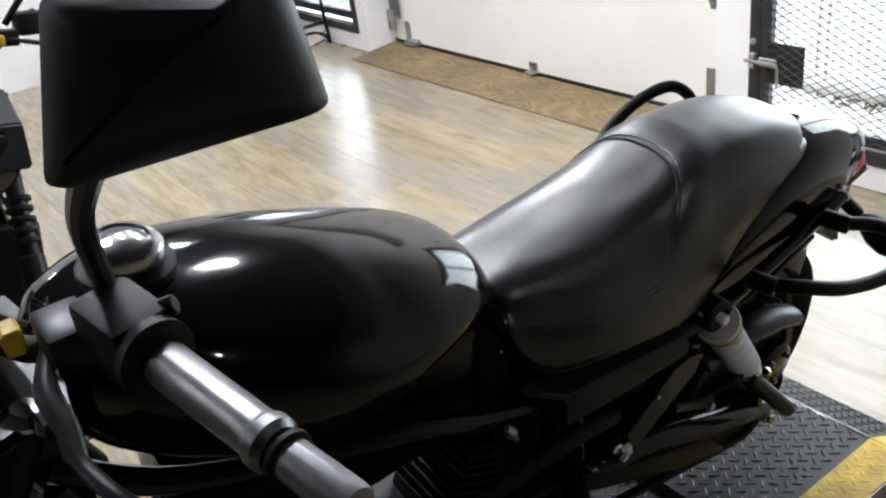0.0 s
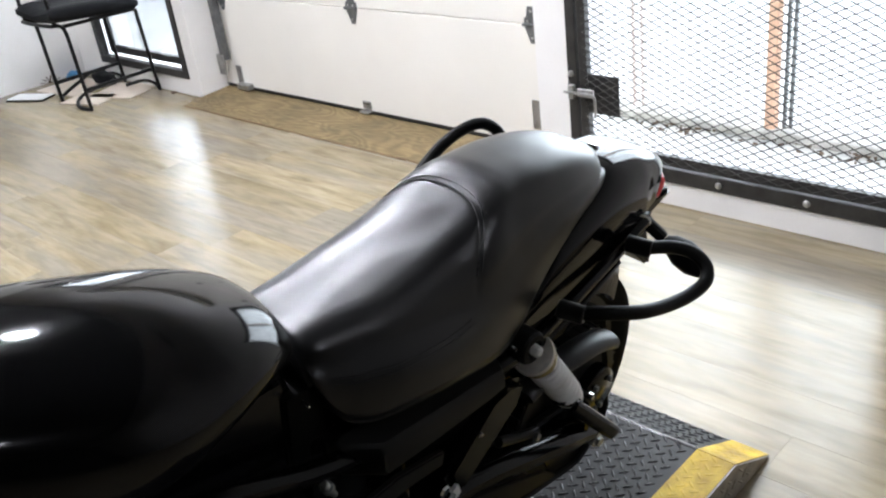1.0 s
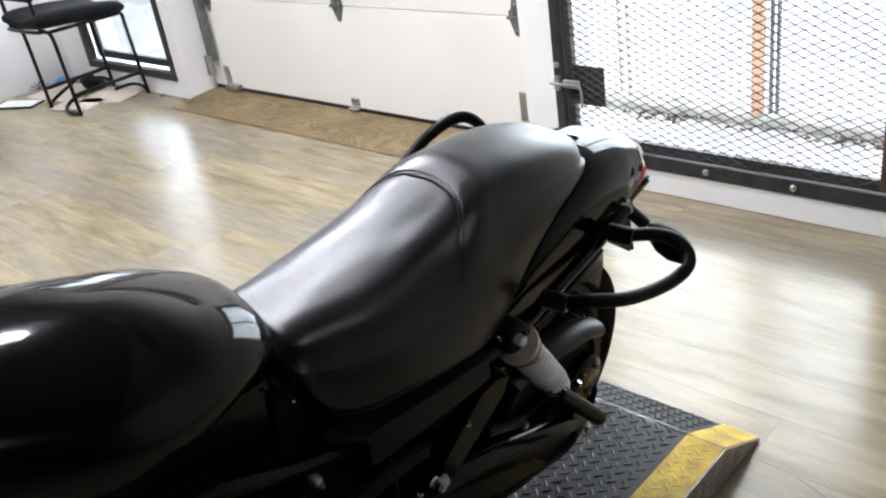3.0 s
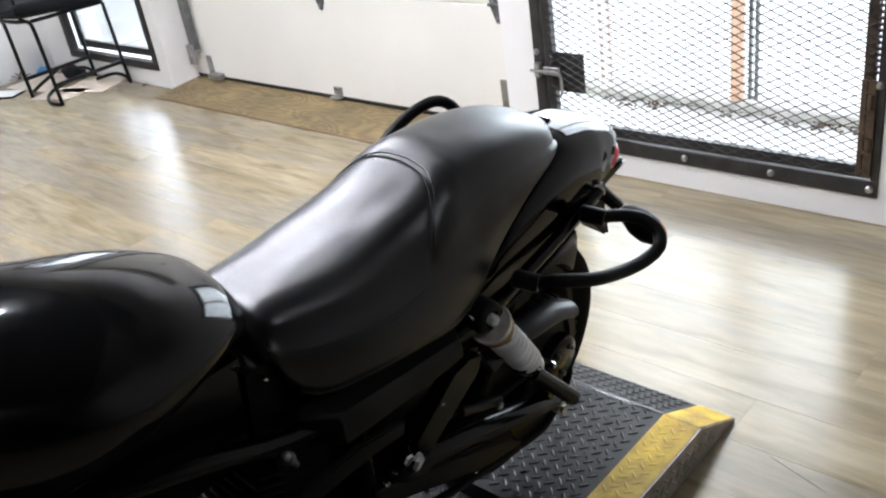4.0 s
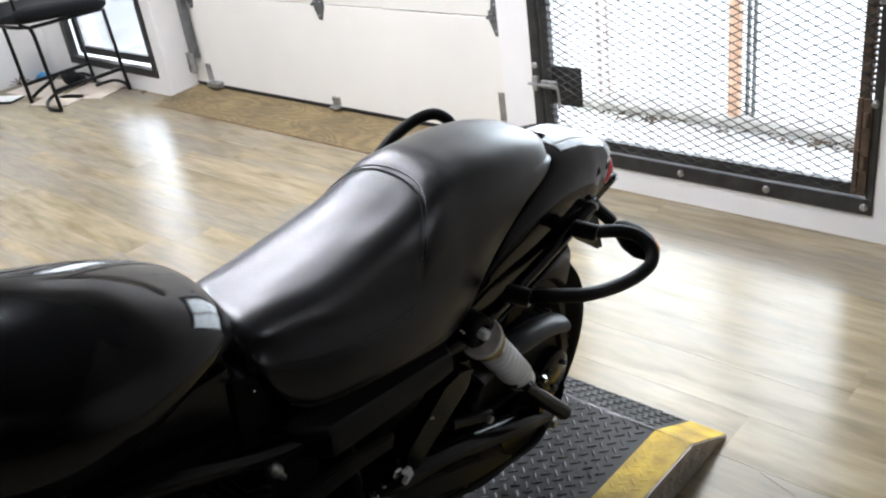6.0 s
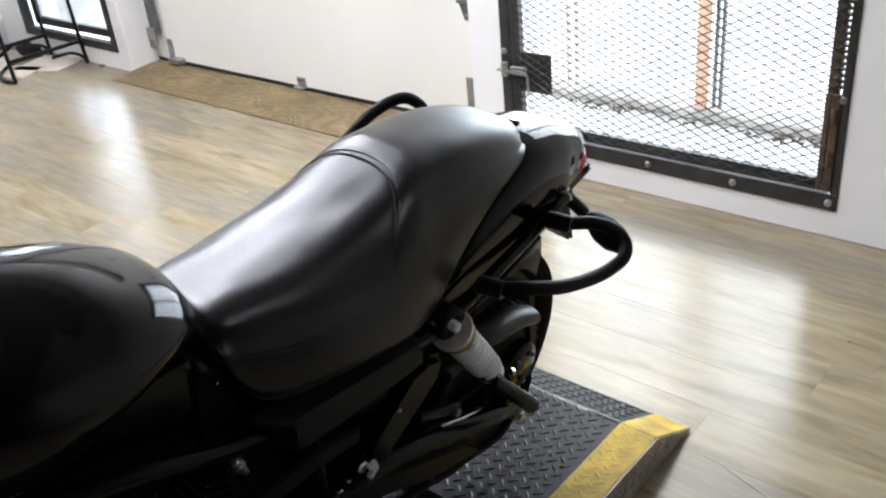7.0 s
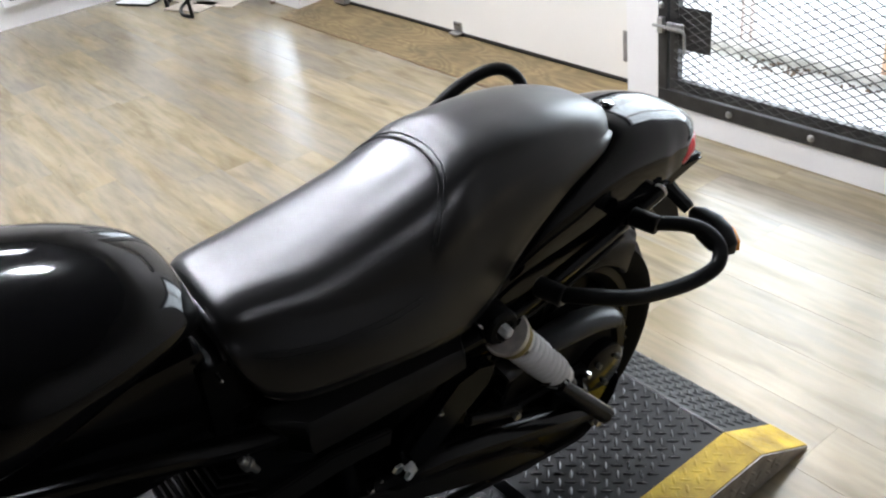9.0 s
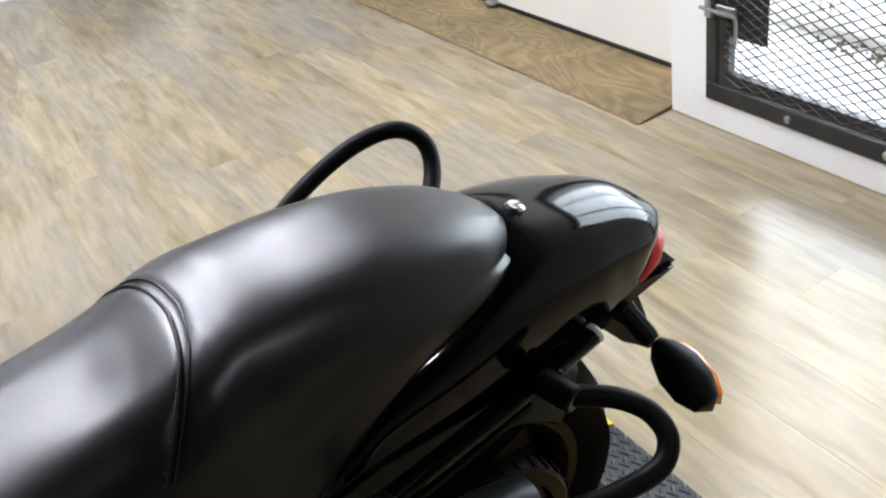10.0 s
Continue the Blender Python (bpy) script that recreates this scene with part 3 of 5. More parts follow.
    for i in range(ny):
        for j in range(nz):
            ya, yb = a0 - 0.011 + i * LW / 2, a0 - 0.011 + (i + 1) * LW / 2
            za = b0 + 0.008 + j * SW / 2
            zb = za + SW / 2
            if (i + j) % 2:
                za, zb = zb, za
            tw = 0.0016
            q = [bm.verts.new(p) for p in ((xm - tw, ya, za - t), (xm + tw, ya, za + t), (xm - tw, yb, zb - t), (xm + tw, yb, zb + t), (xm - tw - 0.0018, ya, za - t + 0.001), (xm + tw - 0.0018, ya, za + t + 0.001), (xm - tw - 0.0018, yb, zb - t + 0.001), (xm + tw - 0.0018, yb, zb + t + 0.001))]
            bm.faces.new((q[0], q[1], q[3], q[2]))
            bm.faces.new((q[4], q[6], q[7], q[5]))
            bm.faces.new((q[0], q[2], q[6], q[4]))
            bm.faces.new((q[1], q[5], q[7], q[3]))
    me = part("expanded_mesh", bm, M_MESH, leaf, "dark diamond-pattern expanded steel mesh", smooth=0)
    tagged(me, kind="stuff")
    # latch plate and slide bolt
    part("latch_plate", box(x + 0.004, x + 0.010, 1.862, a1 - 0.005, 0.335, 0.500, 0.002), M_STEEL_DARK, leaf, "square dark steel plate behind the bolt")
    ly = a1 - 0.045
    la = box(x - 0.024, x - 0.012, ly - 0.035, ly + 0.045, 0.408, 0.442, 0.003)
    latch = part("slide_bolt", la, M_ZINC, leaf, "zinc slide bolt with bent handle")
    part("keeper", box(x - 0.03, x - 0.008, y1 - w + 0.006, y1 - 0.012, 0.395, 0.455, 0.003), M_ZINC, latch)
    part("handle", tube([(x - 0.034, ly + 0.10, 0.425), (x - 0.034, ly + 0.02, 0.425), (x - 0.036, ly - 0.035, 0.425), (x - 0.038, ly - 0.052, 0.412), (x - 0.038, ly - 0.054, 0.375), (x - 0.038, ly - 0.054, 0.335)], 0.0058, 10), M_ZINC, latch)
    return tagged(g, "dark steel security gate with expanded metal mesh, closed", "gate")


steel_gate()


# ---- window on the left ----
def side_window():
    y0, y1, z0, z1 = WIN
    w = empty("window_1")
    x = X_WALL

    def ring(name, a0, a1, b0, b1, t, d0, d1):
        for q in ((a0, a1, b0, b0 + t), (a0, a1, b1 - t, b1), (a0, a0 + t, b0 + t, b1 - t), (a1 - t, a1, b0 + t, b1 - t)):
            part(name, box(d0, d1, *q, 0.002), M_STEEL_DARK, w)
    ring("window_frame", y0, y1, z0, z1, 0.05, x - 0.012, x + 0.04)
    ring("sash", y0 + 0.064, y1 - 0.064, z0 + 0.064, z1 - 0.064, 0.05, x + 0.05, x + 0.08)
    pane = part("pane", box(x + 0.062, x + 0.066, y0 + 0.114, y1 - 0.114, z0 + 0.114, z1 - 0.114), M_GLASS, w, "clear glass")
    pane.visible_shadow = False
    return tagged(w, "dark framed low window in the white wall", kind="structure")


side_window()


# ---- porch outside the gate ----
def porch():
    p = empty("porch_screen")
    part("sill", box(3.80, 3.93, -0.6, 3.2, -0.02, 0.028, 0.008), M_SILL, p, "weathered grey stone sill")
    part("timber_post", box(3.82, 3.87, 1.612, 1.660, 0.028, 3.0, 0.004), M_TIMBER, p, "orange brown timber post")
    for y in (1.555, 1.585):
        part("steel_post", box(3.86, 3.88, y - 0.007, y + 0.007, 0.028, 3.0, 0.002), M_TRACK, p)
    for y in (2.33, 2.38):
        part("steel_post", box(3.86, 3.88, y - 0.005, y + 0.005, 0.028, 3.0, 0.002), M_POST, p, "thin brownish post")
    part("post_lock", box(3.845, 3.86, 1.558, 1.582, 0.62, 0.80, 0.003), M_STEEL_DARK, p)
    return tagged(p, "timber and steel porch posts on a grey sill outside", "porch screen")


porch()
litter = bmesh.new()
rl = random.Random(21)
for cy, n in ((2.05, 40), (1.20, 36), (0.85, 14), (1.62, 10)):
    for k in range(n):
        px, py, r = 3.70 + 0.12 * rl.random(), cy + rl.gauss(0, 0.10), 0.004 + 0.011 * rl.random()
        turn = rl.random() * 6.3
        box(-r, r, -r * 0.4, r * 0.4, -0.016, -0.012 + 0.006 * rl.random(), 0, litter, m=pose(px, py, 0, 0, 0, math.degrees(turn)))
tagged(mesh_ob("leaf_litter", litter, M_BROWN, 0), "scattered dry leaf litter along the porch sill", "leaf litter", kind="stuff")

# ---- motorcycle ----
LEAN_DEG = 10.0
BIKE = pose(0, 0.982, 0.10, LEAN_DEG)
bike = empty("motorcycle", BIKE)
tagged(bike, "glossy black motorcycle leaning on its side stand on a low lift", "motorcycle")


def fuel_tank():
    rows = [  # x, crown, half width, widest height, belly height
        (0.02, 1.080, 0.035, 1.03, 0.99),
        (0.05, 1.098, 0.090, 1.02, 0.95),
        (0.12, 1.110, 0.140, 0.980, 0.915),
        (0.22, 1.092, 0.176, 0.948, 0.892),
        (0.32, 1.065, 0.186, 0.948, 0.892),
        (0.42, 1.032, 0.162, 0.950, 0.900),
        (0.48, 1.009, 0.138, 0.946, 0.902),
        (0.520, 0.990, 0.116, 0.938, 0.898),
        (0.542, 0.976, 0.099, 0.930, 0.890),
        (0.555, 0.960, 0.081, 0.918, 0.886),
        (0.563, 0.930, 0.056, 0.903, 0.884),
        (0.567, 0.890, 0.018, 0.886, 0.880),
    ]
    secs = []
    steps = 72
    for k in range(steps + 1):
        x = 0.02 + 0.547 * (1 - (1 - k / steps) ** 1.5)
        e = 0.74 + 0.30 * min(1.0, max(0.0, (x - 0.16) / 0.22))
        top, w, mid, low = interp(rows, x)
        ring = []
        for a in range(32):
            t = a * 2 * math.pi / 32
            c, s = math.cos(t), math.sin(t)
            if s >= 0:
                y = w * math.copysign(abs(c) ** e, c)
                z = mid + (top - mid) * abs(s) ** e
            else:
                y = w * math.copysign(abs(c) ** 0.7, c)
                z = mid - (mid - low) * abs(s) ** 0.9
            ring.append((x, y, z))
        secs.append(ring)
    return loft(secs)


tank = part("fuel_tank", fuel_tank(), M_GLOSS, bike, "gloss black teardrop fuel tank", smooth=60)
CAP = Vector((0.138, 0, 1.127))
cap = part("fuel_cap", lathe(CAP + Vector((-0.001, 0, -0.006)), CAP + Vector((0.006, 0, 0.034)), [(0, 0.040), (0.010, 0.042), (0.018, 0.040), (0.024, 0.034), (0.026, 0.027), (0.024, 0.024), (0.028, 0.012), (0.0285, 0.0)], 28), M_CAP, tank, "brushed chrome fuel filler cap")
part("cap_seat", lathe(CAP + Vector((-0.001, 0, -0.022)), CAP + Vector((0.001, 0, 0.0)), [(0, 0.050), (0.010, 0.050), (0.013, 0.044)], 28), M_BLACKPL, tank)

SEAT_ROWS = [  # x, crown height, crease half width, crease height, skirt half width, skirt height
    (0.574, 0.880, 0.070, 0.868, 0.098, 0.846),
    (0.580, 0.896, 0.076, 0.878, 0.110, 0.822),
    (0.590, 0.904, 0.082, 0.882, 0.120, 0.796),
    (0.605, 0.907, 0.088, 0.882, 0.131, 0.776),
    (0.630, 0.908, 0.094, 0.878, 0.146, 0.768),
    (0.660, 0.908, 0.102, 0.872, 0.156, 0.766),
    (0.700, 0.909, 0.114, 0.864, 0.163, 0.764),
    (0.760, 0.915, 0.123, 0.855, 0.168, 0.758),
    (0.810, 0.923, 0.126, 0.853, 0.168, 0.750),
    (0.860, 0.933, 0.126, 0.860, 0.164, 0.738),
    (0.900, 0.945, 0.124, 0.874, 0.157, 0.728),
    (0.940, 0.957, 0.120, 0.892, 0.149, 0.728),
    (0.980, 0.964, 0.114, 0.905, 0.140, 0.742),
    (1.020, 0.968, 0.111, 0.914, 0.132, 0.772),
    (1.060, 0.969, 0.108, 0.918, 0.126, 0.802),
    (1.100, 0.966, 0.105, 0.918, 0.121, 0.827),
    (1.150, 0.959, 0.100, 0.913, 0.113, 0.850),
    (1.200, 0.947, 0.091, 0.905, 0.103, 0.862),
    (1.250, 0.929, 0.076, 0.894, 0.086, 0.868),
    (1.285, 0.911, 0.054, 0.879, 0.063, 0.867),
    (1.308, 0.893, 0.030, 0.873, 0.034, 0.866),
    (1.318, 0.880, 0.010, 0.870, 0.012, 0.866),
]
SPLIT = 0.58


def seat_point(x, a, grow=0.0):
    """Surface of the seat: a runs from -1 (lower edge of one side) over the crown to 1; the pad's edge lies at SPLIT."""
    top, yc, zc, ys, zs = interp(SEAT_ROWS, x)
    b, sgn = abs(a), (-1 if a < 0 else 1)
    if b <= SPLIT:
        # nearly flat on top, rolling over towards the pad's edge
        q = b / SPLIT
        y, z = yc * q, top - (top - zc) * (0.95 * q ** 4.8 + 0.05 * q * q)
        slope = (top - zc) / yc * (4.56 * q ** 3.8 + 0.10 * q)
    else:
        # the side falls away from the pad's edge, a little full, and is tucked in at its hem
        u = (b - SPLIT) / (1 - SPLIT)
        full = 0.006 * math.sin(math.pi * u) ** 2
        y = yc + (ys - yc) * u + 0.9 * full - 0.008 * max(0.0, u - 0.88) / 0.12
        z = zc + (zs - zc) * u + 0.4 * full
        slope = 2.1
    out = Vector((0, sgn * slope, 1)).normalized()
    return Vector((x, sgn * y, z)) + out * grow


def seam_x(a):
    """Where the cross seam lies at a, from the crown to the pad's edge."""
    q = min(1.0, abs(a) / SPLIT)
    return SEAM_TOP - 0.012 * q - (SEAM_TOP - SEAM_LOW - 0.012) * q ** 3.2


SEAM_TOP, SEAM_LOW = 0.948, 0.866


def seat_mesh():
    secs = []
    n, m = 150, 112
    for k in range(n + 1):
        x = 0.574 + (1.318 - 0.574) * (k / n) ** 1.3
        ring = []
        for q in range(m + 1):
            a = -1 + 2 * q / m
            b = abs(a)
            f = seam_x(a) - x
            pad = min(1.0, max(0.0, (SPLIT + 0.05 - b) / 0.10))
            # sewn-down cross seam, and the pad a little lower before it
            g = -0.0026 * math.exp(-(f / 0.006) ** 2) * pad
            g -= 0.004 * min(1.0, max(0.0, f / 0.05)) * math.cos(min(1.0, b / SPLIT) * math.pi / 2)
            # pulled-in valley along the edge of the rider's pad
            edge = math.exp(-((b - SPLIT) / 0.030) ** 2)
            g -= 0.0011 * edge * min(1.0, max(0.0, (f + 0.01) / 0.05)) * min(1.0, max(0.0, (x - 0.60) / 0.06))
            # swelling of the passenger's pillow behind the seam
            fade = min(1.0, max(0.0, (SPLIT + 0.14 - b) / 0.34))
            g += 0.0042 * math.exp(-((x - seam_x(a) - 0.050) / 0.038) ** 2) * fade * fade * (3 - 2 * fade)
            # slack folds behind the seam and worn padding
            g += 0.0003 * math.exp(-((x - seam_x(a) - 0.030) / 0.03) ** 2) * math.sin(x * 250 + 3 * a) * fade
            g += 0.0011 * noise.noise(Vector((x * 13, a * 5, 0.3)))
            ring.append(seat_point(x, a, g))
        # closed underneath, a little inside the hem
        p0, p1 = ring[0], ring[-1]
        ring += [Vector((x, p1.y * 0.90, p1.z - 0.002)), Vector((x, p0.y * 0.90, p0.z - 0.002))]
        secs.append(ring)
    return loft(secs)


seat = part("seat", seat_mesh(), M_VINYL, bike, "black vinyl two-up seat with stitched cross seam", smooth=60)
for off in (0.0055, -0.0045):
    pts = [seat_point(seam_x(a * SPLIT / 20) + off, a * SPLIT / 20, 0.0002) for a in range(-19, 20)]
    part("piping", tube(pts, 0.0014, 8, 1), M_VINYL, seat, "raised welt along the cross seam")
for a in range(-34, 34):
    q = a / 35 * SPLIT * 0.97
    side = 0.0005 * ((a * 7) % 5 - 2)
    p0, p1 = seat_point(seam_x(q) - 0.0062 + side, q, 0.0010), seat_point(seam_x(q + 0.008) - 0.0062 - side, q + 0.008, 0.0010)
    part("stitch", rod(p0, p1, 0.0011, 6), M_THREAD, seat)
for off in (0.735, 0.765):
    for sgn in (-1, 1):
        pts = [seat_point(x / 100, sgn * (off - 0.3 * max(0.0, x / 100 - 0.68)), 0.0002) for x in range(60, 86, 2)]
        part("piping", tube(pts, 0.0007, 6, 1), M_VINYL, seat)
for sgn in (-1, 1):
    pts = [seat_point(0.600 + 0.68 * k / 60, sgn * 0.992, -0.0010) for k in range(61)]
    part("hem", tube(pts, 0.0020, 8, 1), M_VINYL, seat, "rolled hem along the lower edge")


# Roll added below the seat's front edge to close a bright gap.
pts = [seat_point(0.579, a / 20, -0.020) for a in range(-17, 18)]
part("lip_filler", tube(pts, 0.010, 12, 1), M_VINYL, seat, "vinyl roll added to close the gap between seat and tank")


# Black block added behind the tank, blocking bright floor from view.
part("seat_gap_filler", box(0.535, 0.600, -0.085, 0.085, 0.70, 0.835, 0.012, seg=2), M_RUBBER, bike)


def tail_cowl():
    rows = [  # x, crown, half width, lower edge
        (0.985, 0.760, 0.126, 0.722),
        (1.04, 0.800, 0.125, 0.738),
        (1.10, 0.838, 0.124, 0.752),
        (1.20, 0.868, 0.121, 0.764),
        (1.30, 0.882, 0.112, 0.760),
        (1.38, 0.872, 0.101, 0.748),
        (1.44, 0.854, 0.090, 0.744),
        (1.49, 0.832, 0.079, 0.744),
        (1.525, 0.808, 0.063, 0.756),
        (1.545, 0.790, 0.042, 0.766),
    ]
    secs = []
    for k in range(49):
        x = 0.985 + 0.560 * k / 48
        top, w, low = interp(rows, x)
        ring = []
        for a in range(45):
            t = (-1 + 2 * a / 44) * math.pi / 2
            s, c = math.sin(t), math.cos(t)
            # flat-sided: the shoulder is rounded, the flanks lean in a little towards the top
            y = w * math.copysign(abs(s) ** 0.62, s)
            z = low + (top - low) * abs(c) ** 0.62
            ring.append((x - 0.02 * (1 - c) * min(1.0, max(0.0, (x - 1.40) / 0.05)), y, z))
        secs.append(ring)
    return loft(secs)


cowl = part("tail_cowl", tail_cowl(), M_GLOSS, bike, "gloss black tail cowl", smooth=60)
part("cowl_screw", lathe((1.337, 0, 0.877), (1.34, 0, 0.889), [(0, 0.012), (0.006, 0.012), (0.009, 0.009), (0.0095, 0.0)], 14), M_CHROME, cowl, "chrome seat screw")


def tail_light():
    secs = []
    for k, (x, w, lo, hi) in enumerate(((1.450, 0.080, 0.737, 0.752), (1.48, 0.080, 0.735, 0.762), (1.515, 0.069, 0.734, 0.772), (1.538, 0.050, 0.736, 0.774), (1.549, 0.026, 0.740, 0.768))):
        ring = []
        for a in range(24):
            t = a * 2 * math.pi / 24
            ring.append((x, w * math.copysign(abs(math.cos(t)) ** 0.7, math.cos(t)), (lo + hi) / 2 + (hi - lo) / 2 * math.copysign(abs(math.sin(t)) ** 0.7, math.sin(t))))
        secs.append(ring)
    return loft(secs)


part("tail_light", tail_light(), M_REDIN, bike, "red tail light lens under the cowl", smooth=60)
part("tail_tray", extrude_poly([(1.02, 0.725), (1.30, 0.742), (1.545, 0.733), (1.553, 0.720), (1.45, 0.690), (1.30, 0.705), (1.05, 0.690)], "y", -0.07, 0.07, 0.008), M_ENAMEL, bike)
part("plate_bracket", extrude_poly([(1.41, 0.700), (1.50, 0.712), (1.515, 0.665), (1.53, 0.61), (1.575, 0.52), (1.565, 0.51), (1.50, 0.575), (1.45, 0.64)], "y", -0.035, 0.035, 0.006), M_BLACKPL, bike)


part("seat_pan", extrude_poly([(0.62, 0.770), (0.64, 0.735), (0.90, 0.690), (1.10, 0.690), (1.30, 0.715), (1.30, 0.758), (1.08, 0.745), (0.94, 0.735)], "y", -0.112, 0.112, 0.006), M_ENAMEL, bike)


def for_sides(fn):
    for side in (-1, 1):
        fn(side)


def fender_strut(s):
    bm = tube([(0.955, 0.150 * s, 0.700), (1.02, 0.147 * s, 0.709), (1.10, 0.140 * s, 0.718), (1.25, 0.128 * s, 0.737), (1.365, 0.116 * s, 0.752)], 0.0125, 12, 4, flat=1.0)
    ob = part("fender_strut", bm, M_ENAMEL, bike)
    part("strut_cap", rod((1.362, 0.116 * s, 0.7515), (1.371, 0.115 * s, 0.7535), 0.0128, 14), M_CUP, ob, "bright end of the strut")
    # shadowed channel between the strut and the cowl
    part("strut_channel", extrude_poly([(0.97, 0.700), (1.05, 0.692), (1.25, 0.716), (1.36, 0.738), (1.40, 0.756), (1.30, 0.766), (1.18, 0.766), (1.06, 0.742), (0.98, 0.722)], "y", min(0.098 * s, 0.116 * s), max(0.098 * s, 0.116 * s), 0.004), M_ENAMEL, ob)
    part("strut_rib", tube([(1.0, 0.154 * s, 0.690), (1.12, 0.146 * s, 0.698), (1.26, 0.132 * s, 0.719)], 0.006, 8, 4), M_ENAMEL, ob)
    part("strut_bolt", rod((1.300, 0.122 * s, 0.742), (1.300, 0.140 * s, 0.742), 0.009, 12), M_PEG, ob)


for_sides(fender_strut)


def grab_rail(s):
    if s < 0:
        path = [(1.056, -0.186, 0.742), (1.088, -0.228, 0.748), (1.143, -0.254, 0.733), (1.213, -0.264, 0.713), (1.280, -0.272, 0.704), (1.327, -0.275, 0.711), (1.349, -0.259, 0.728), (1.347, -0.231, 0.743), (1.330, -0.205, 0.750), (1.307, -0.185, 0.753), (1.281, -0.170, 0.757)]
    else:
        path = [(1.06, 0.18, 0.735), (1.10, 0.235, 0.745), (1.16, 0.290, 0.765), (1.24, 0.308, 0.795), (1.30, 0.298, 0.822), (1.345, 0.281, 0.830), (1.372, 0.260, 0.812), (1.37, 0.235, 0.785), (1.34, 0.20, 0.765), (1.28, 0.16, 0.752)]
    rail = part("grab_rail", tube(path, 0.0125, 14, 5), M_RUBBER, bike, "bent black tubular rail")
    for p, d in ((path[0], (0.3, 1 * s, 0)), (path[-1], (0.3, 1 * s, 0))):
        d = Vector(d).normalized()
        part("clamp", rod(Vector(p) - d * 0.035, Vector(p) + d * 0.012, 0.0165, 14), M_SATIN, rail)


for_sides(grab_rail)


def shock(s):
    top, low = Vector((0.978, 0.150 * s, 0.690)), Vector((1.164, 0.150 * s, 0.430))
    d = (low - top).normalized()
    eye = Vector((0.970, 0, 0.705))
    body = part("shock_absorber", rod(top, top + d * 0.30, 0.012, 16), M_SATIN, bike)
    part("eye", lathe(eye + Vector((0, 0.118 * s, 0)), eye + Vector((0, 0.170 * s, 0)), [(0, 0.024), (0.006, 0.030), (0.042, 0.030), (0.047, 0.026), (0.048, 0.018), (0.044, 0.014), (0.044, 0.0)], 24), M_RUBBER, body, "black rubber bushed eye")
    part("mount_bolt", lathe(eye + Vector((0, 0.160 * s, 0)), eye + Vector((0, 0.180 * s, 0)), [(0, 0.0105), (0.015, 0.0105), (0.018, 0.007), (0.0185, 0)], 6), M_SILVER, body)
    part("collar", lathe(top + d * 0.014, low, [(0.002, 0.0335), (0, 0.0365), (0.002, 0.0385), (0.007, 0.0385), (0.010, 0.0355), (0.032, 0.0335), (0.036, 0.0300), (0.038, 0.024)], 32), M_CUP, body, "scuffed silver spring cup")
    part("adjuster_label", lathe(top + d * 0.030, low, [(0, 0.0356), (0.012, 0.0348)], 24), M_GOLD, body)
    a, b = axes(d)
    pts = []
    turns, l0, l1 = 9, 0.056, 0.230
    for k in range(turns * 16 + 1):
        ph = k / 16 * 2 * math.pi
        pts.append(top + d * (l0 + (l1 - l0) * k / (turns * 16)) + (a * math.cos(ph) + b * math.sin(ph)) * (0.0262 - 0.0025 * (k / (turns * 16)) ** 3))
    part("spring", tube(pts, 0.0051, 10, 1), M_SILVER, body, "silver coil spring")
    part("sleeve", rod(top + d * 0.07, top + d * 0.24, 0.0125, 16), M_RUBBER, body)
    part("lower_seat", rod(top + d * 0.228, top + d * 0.25, 0.0245, 20), M_SILVER, body)


for_sides(shock)


def footpeg(s):
    ob = part("passenger_peg", rod((1.100, 0.165 * s, 0.495), (1.186, 0.212 * s, 0.394), 0.0165, 18), M_PEG, bike, "round black passenger peg")
    part("peg_mount", rod((1.07, 0.15 * s, 0.52), (1.115, 0.17 * s, 0.492), 0.012, 12), M_SATIN, ob)


for_sides(footpeg)

# rear wheel
AX, AR = (1.190, 0, 0.395), 0.300


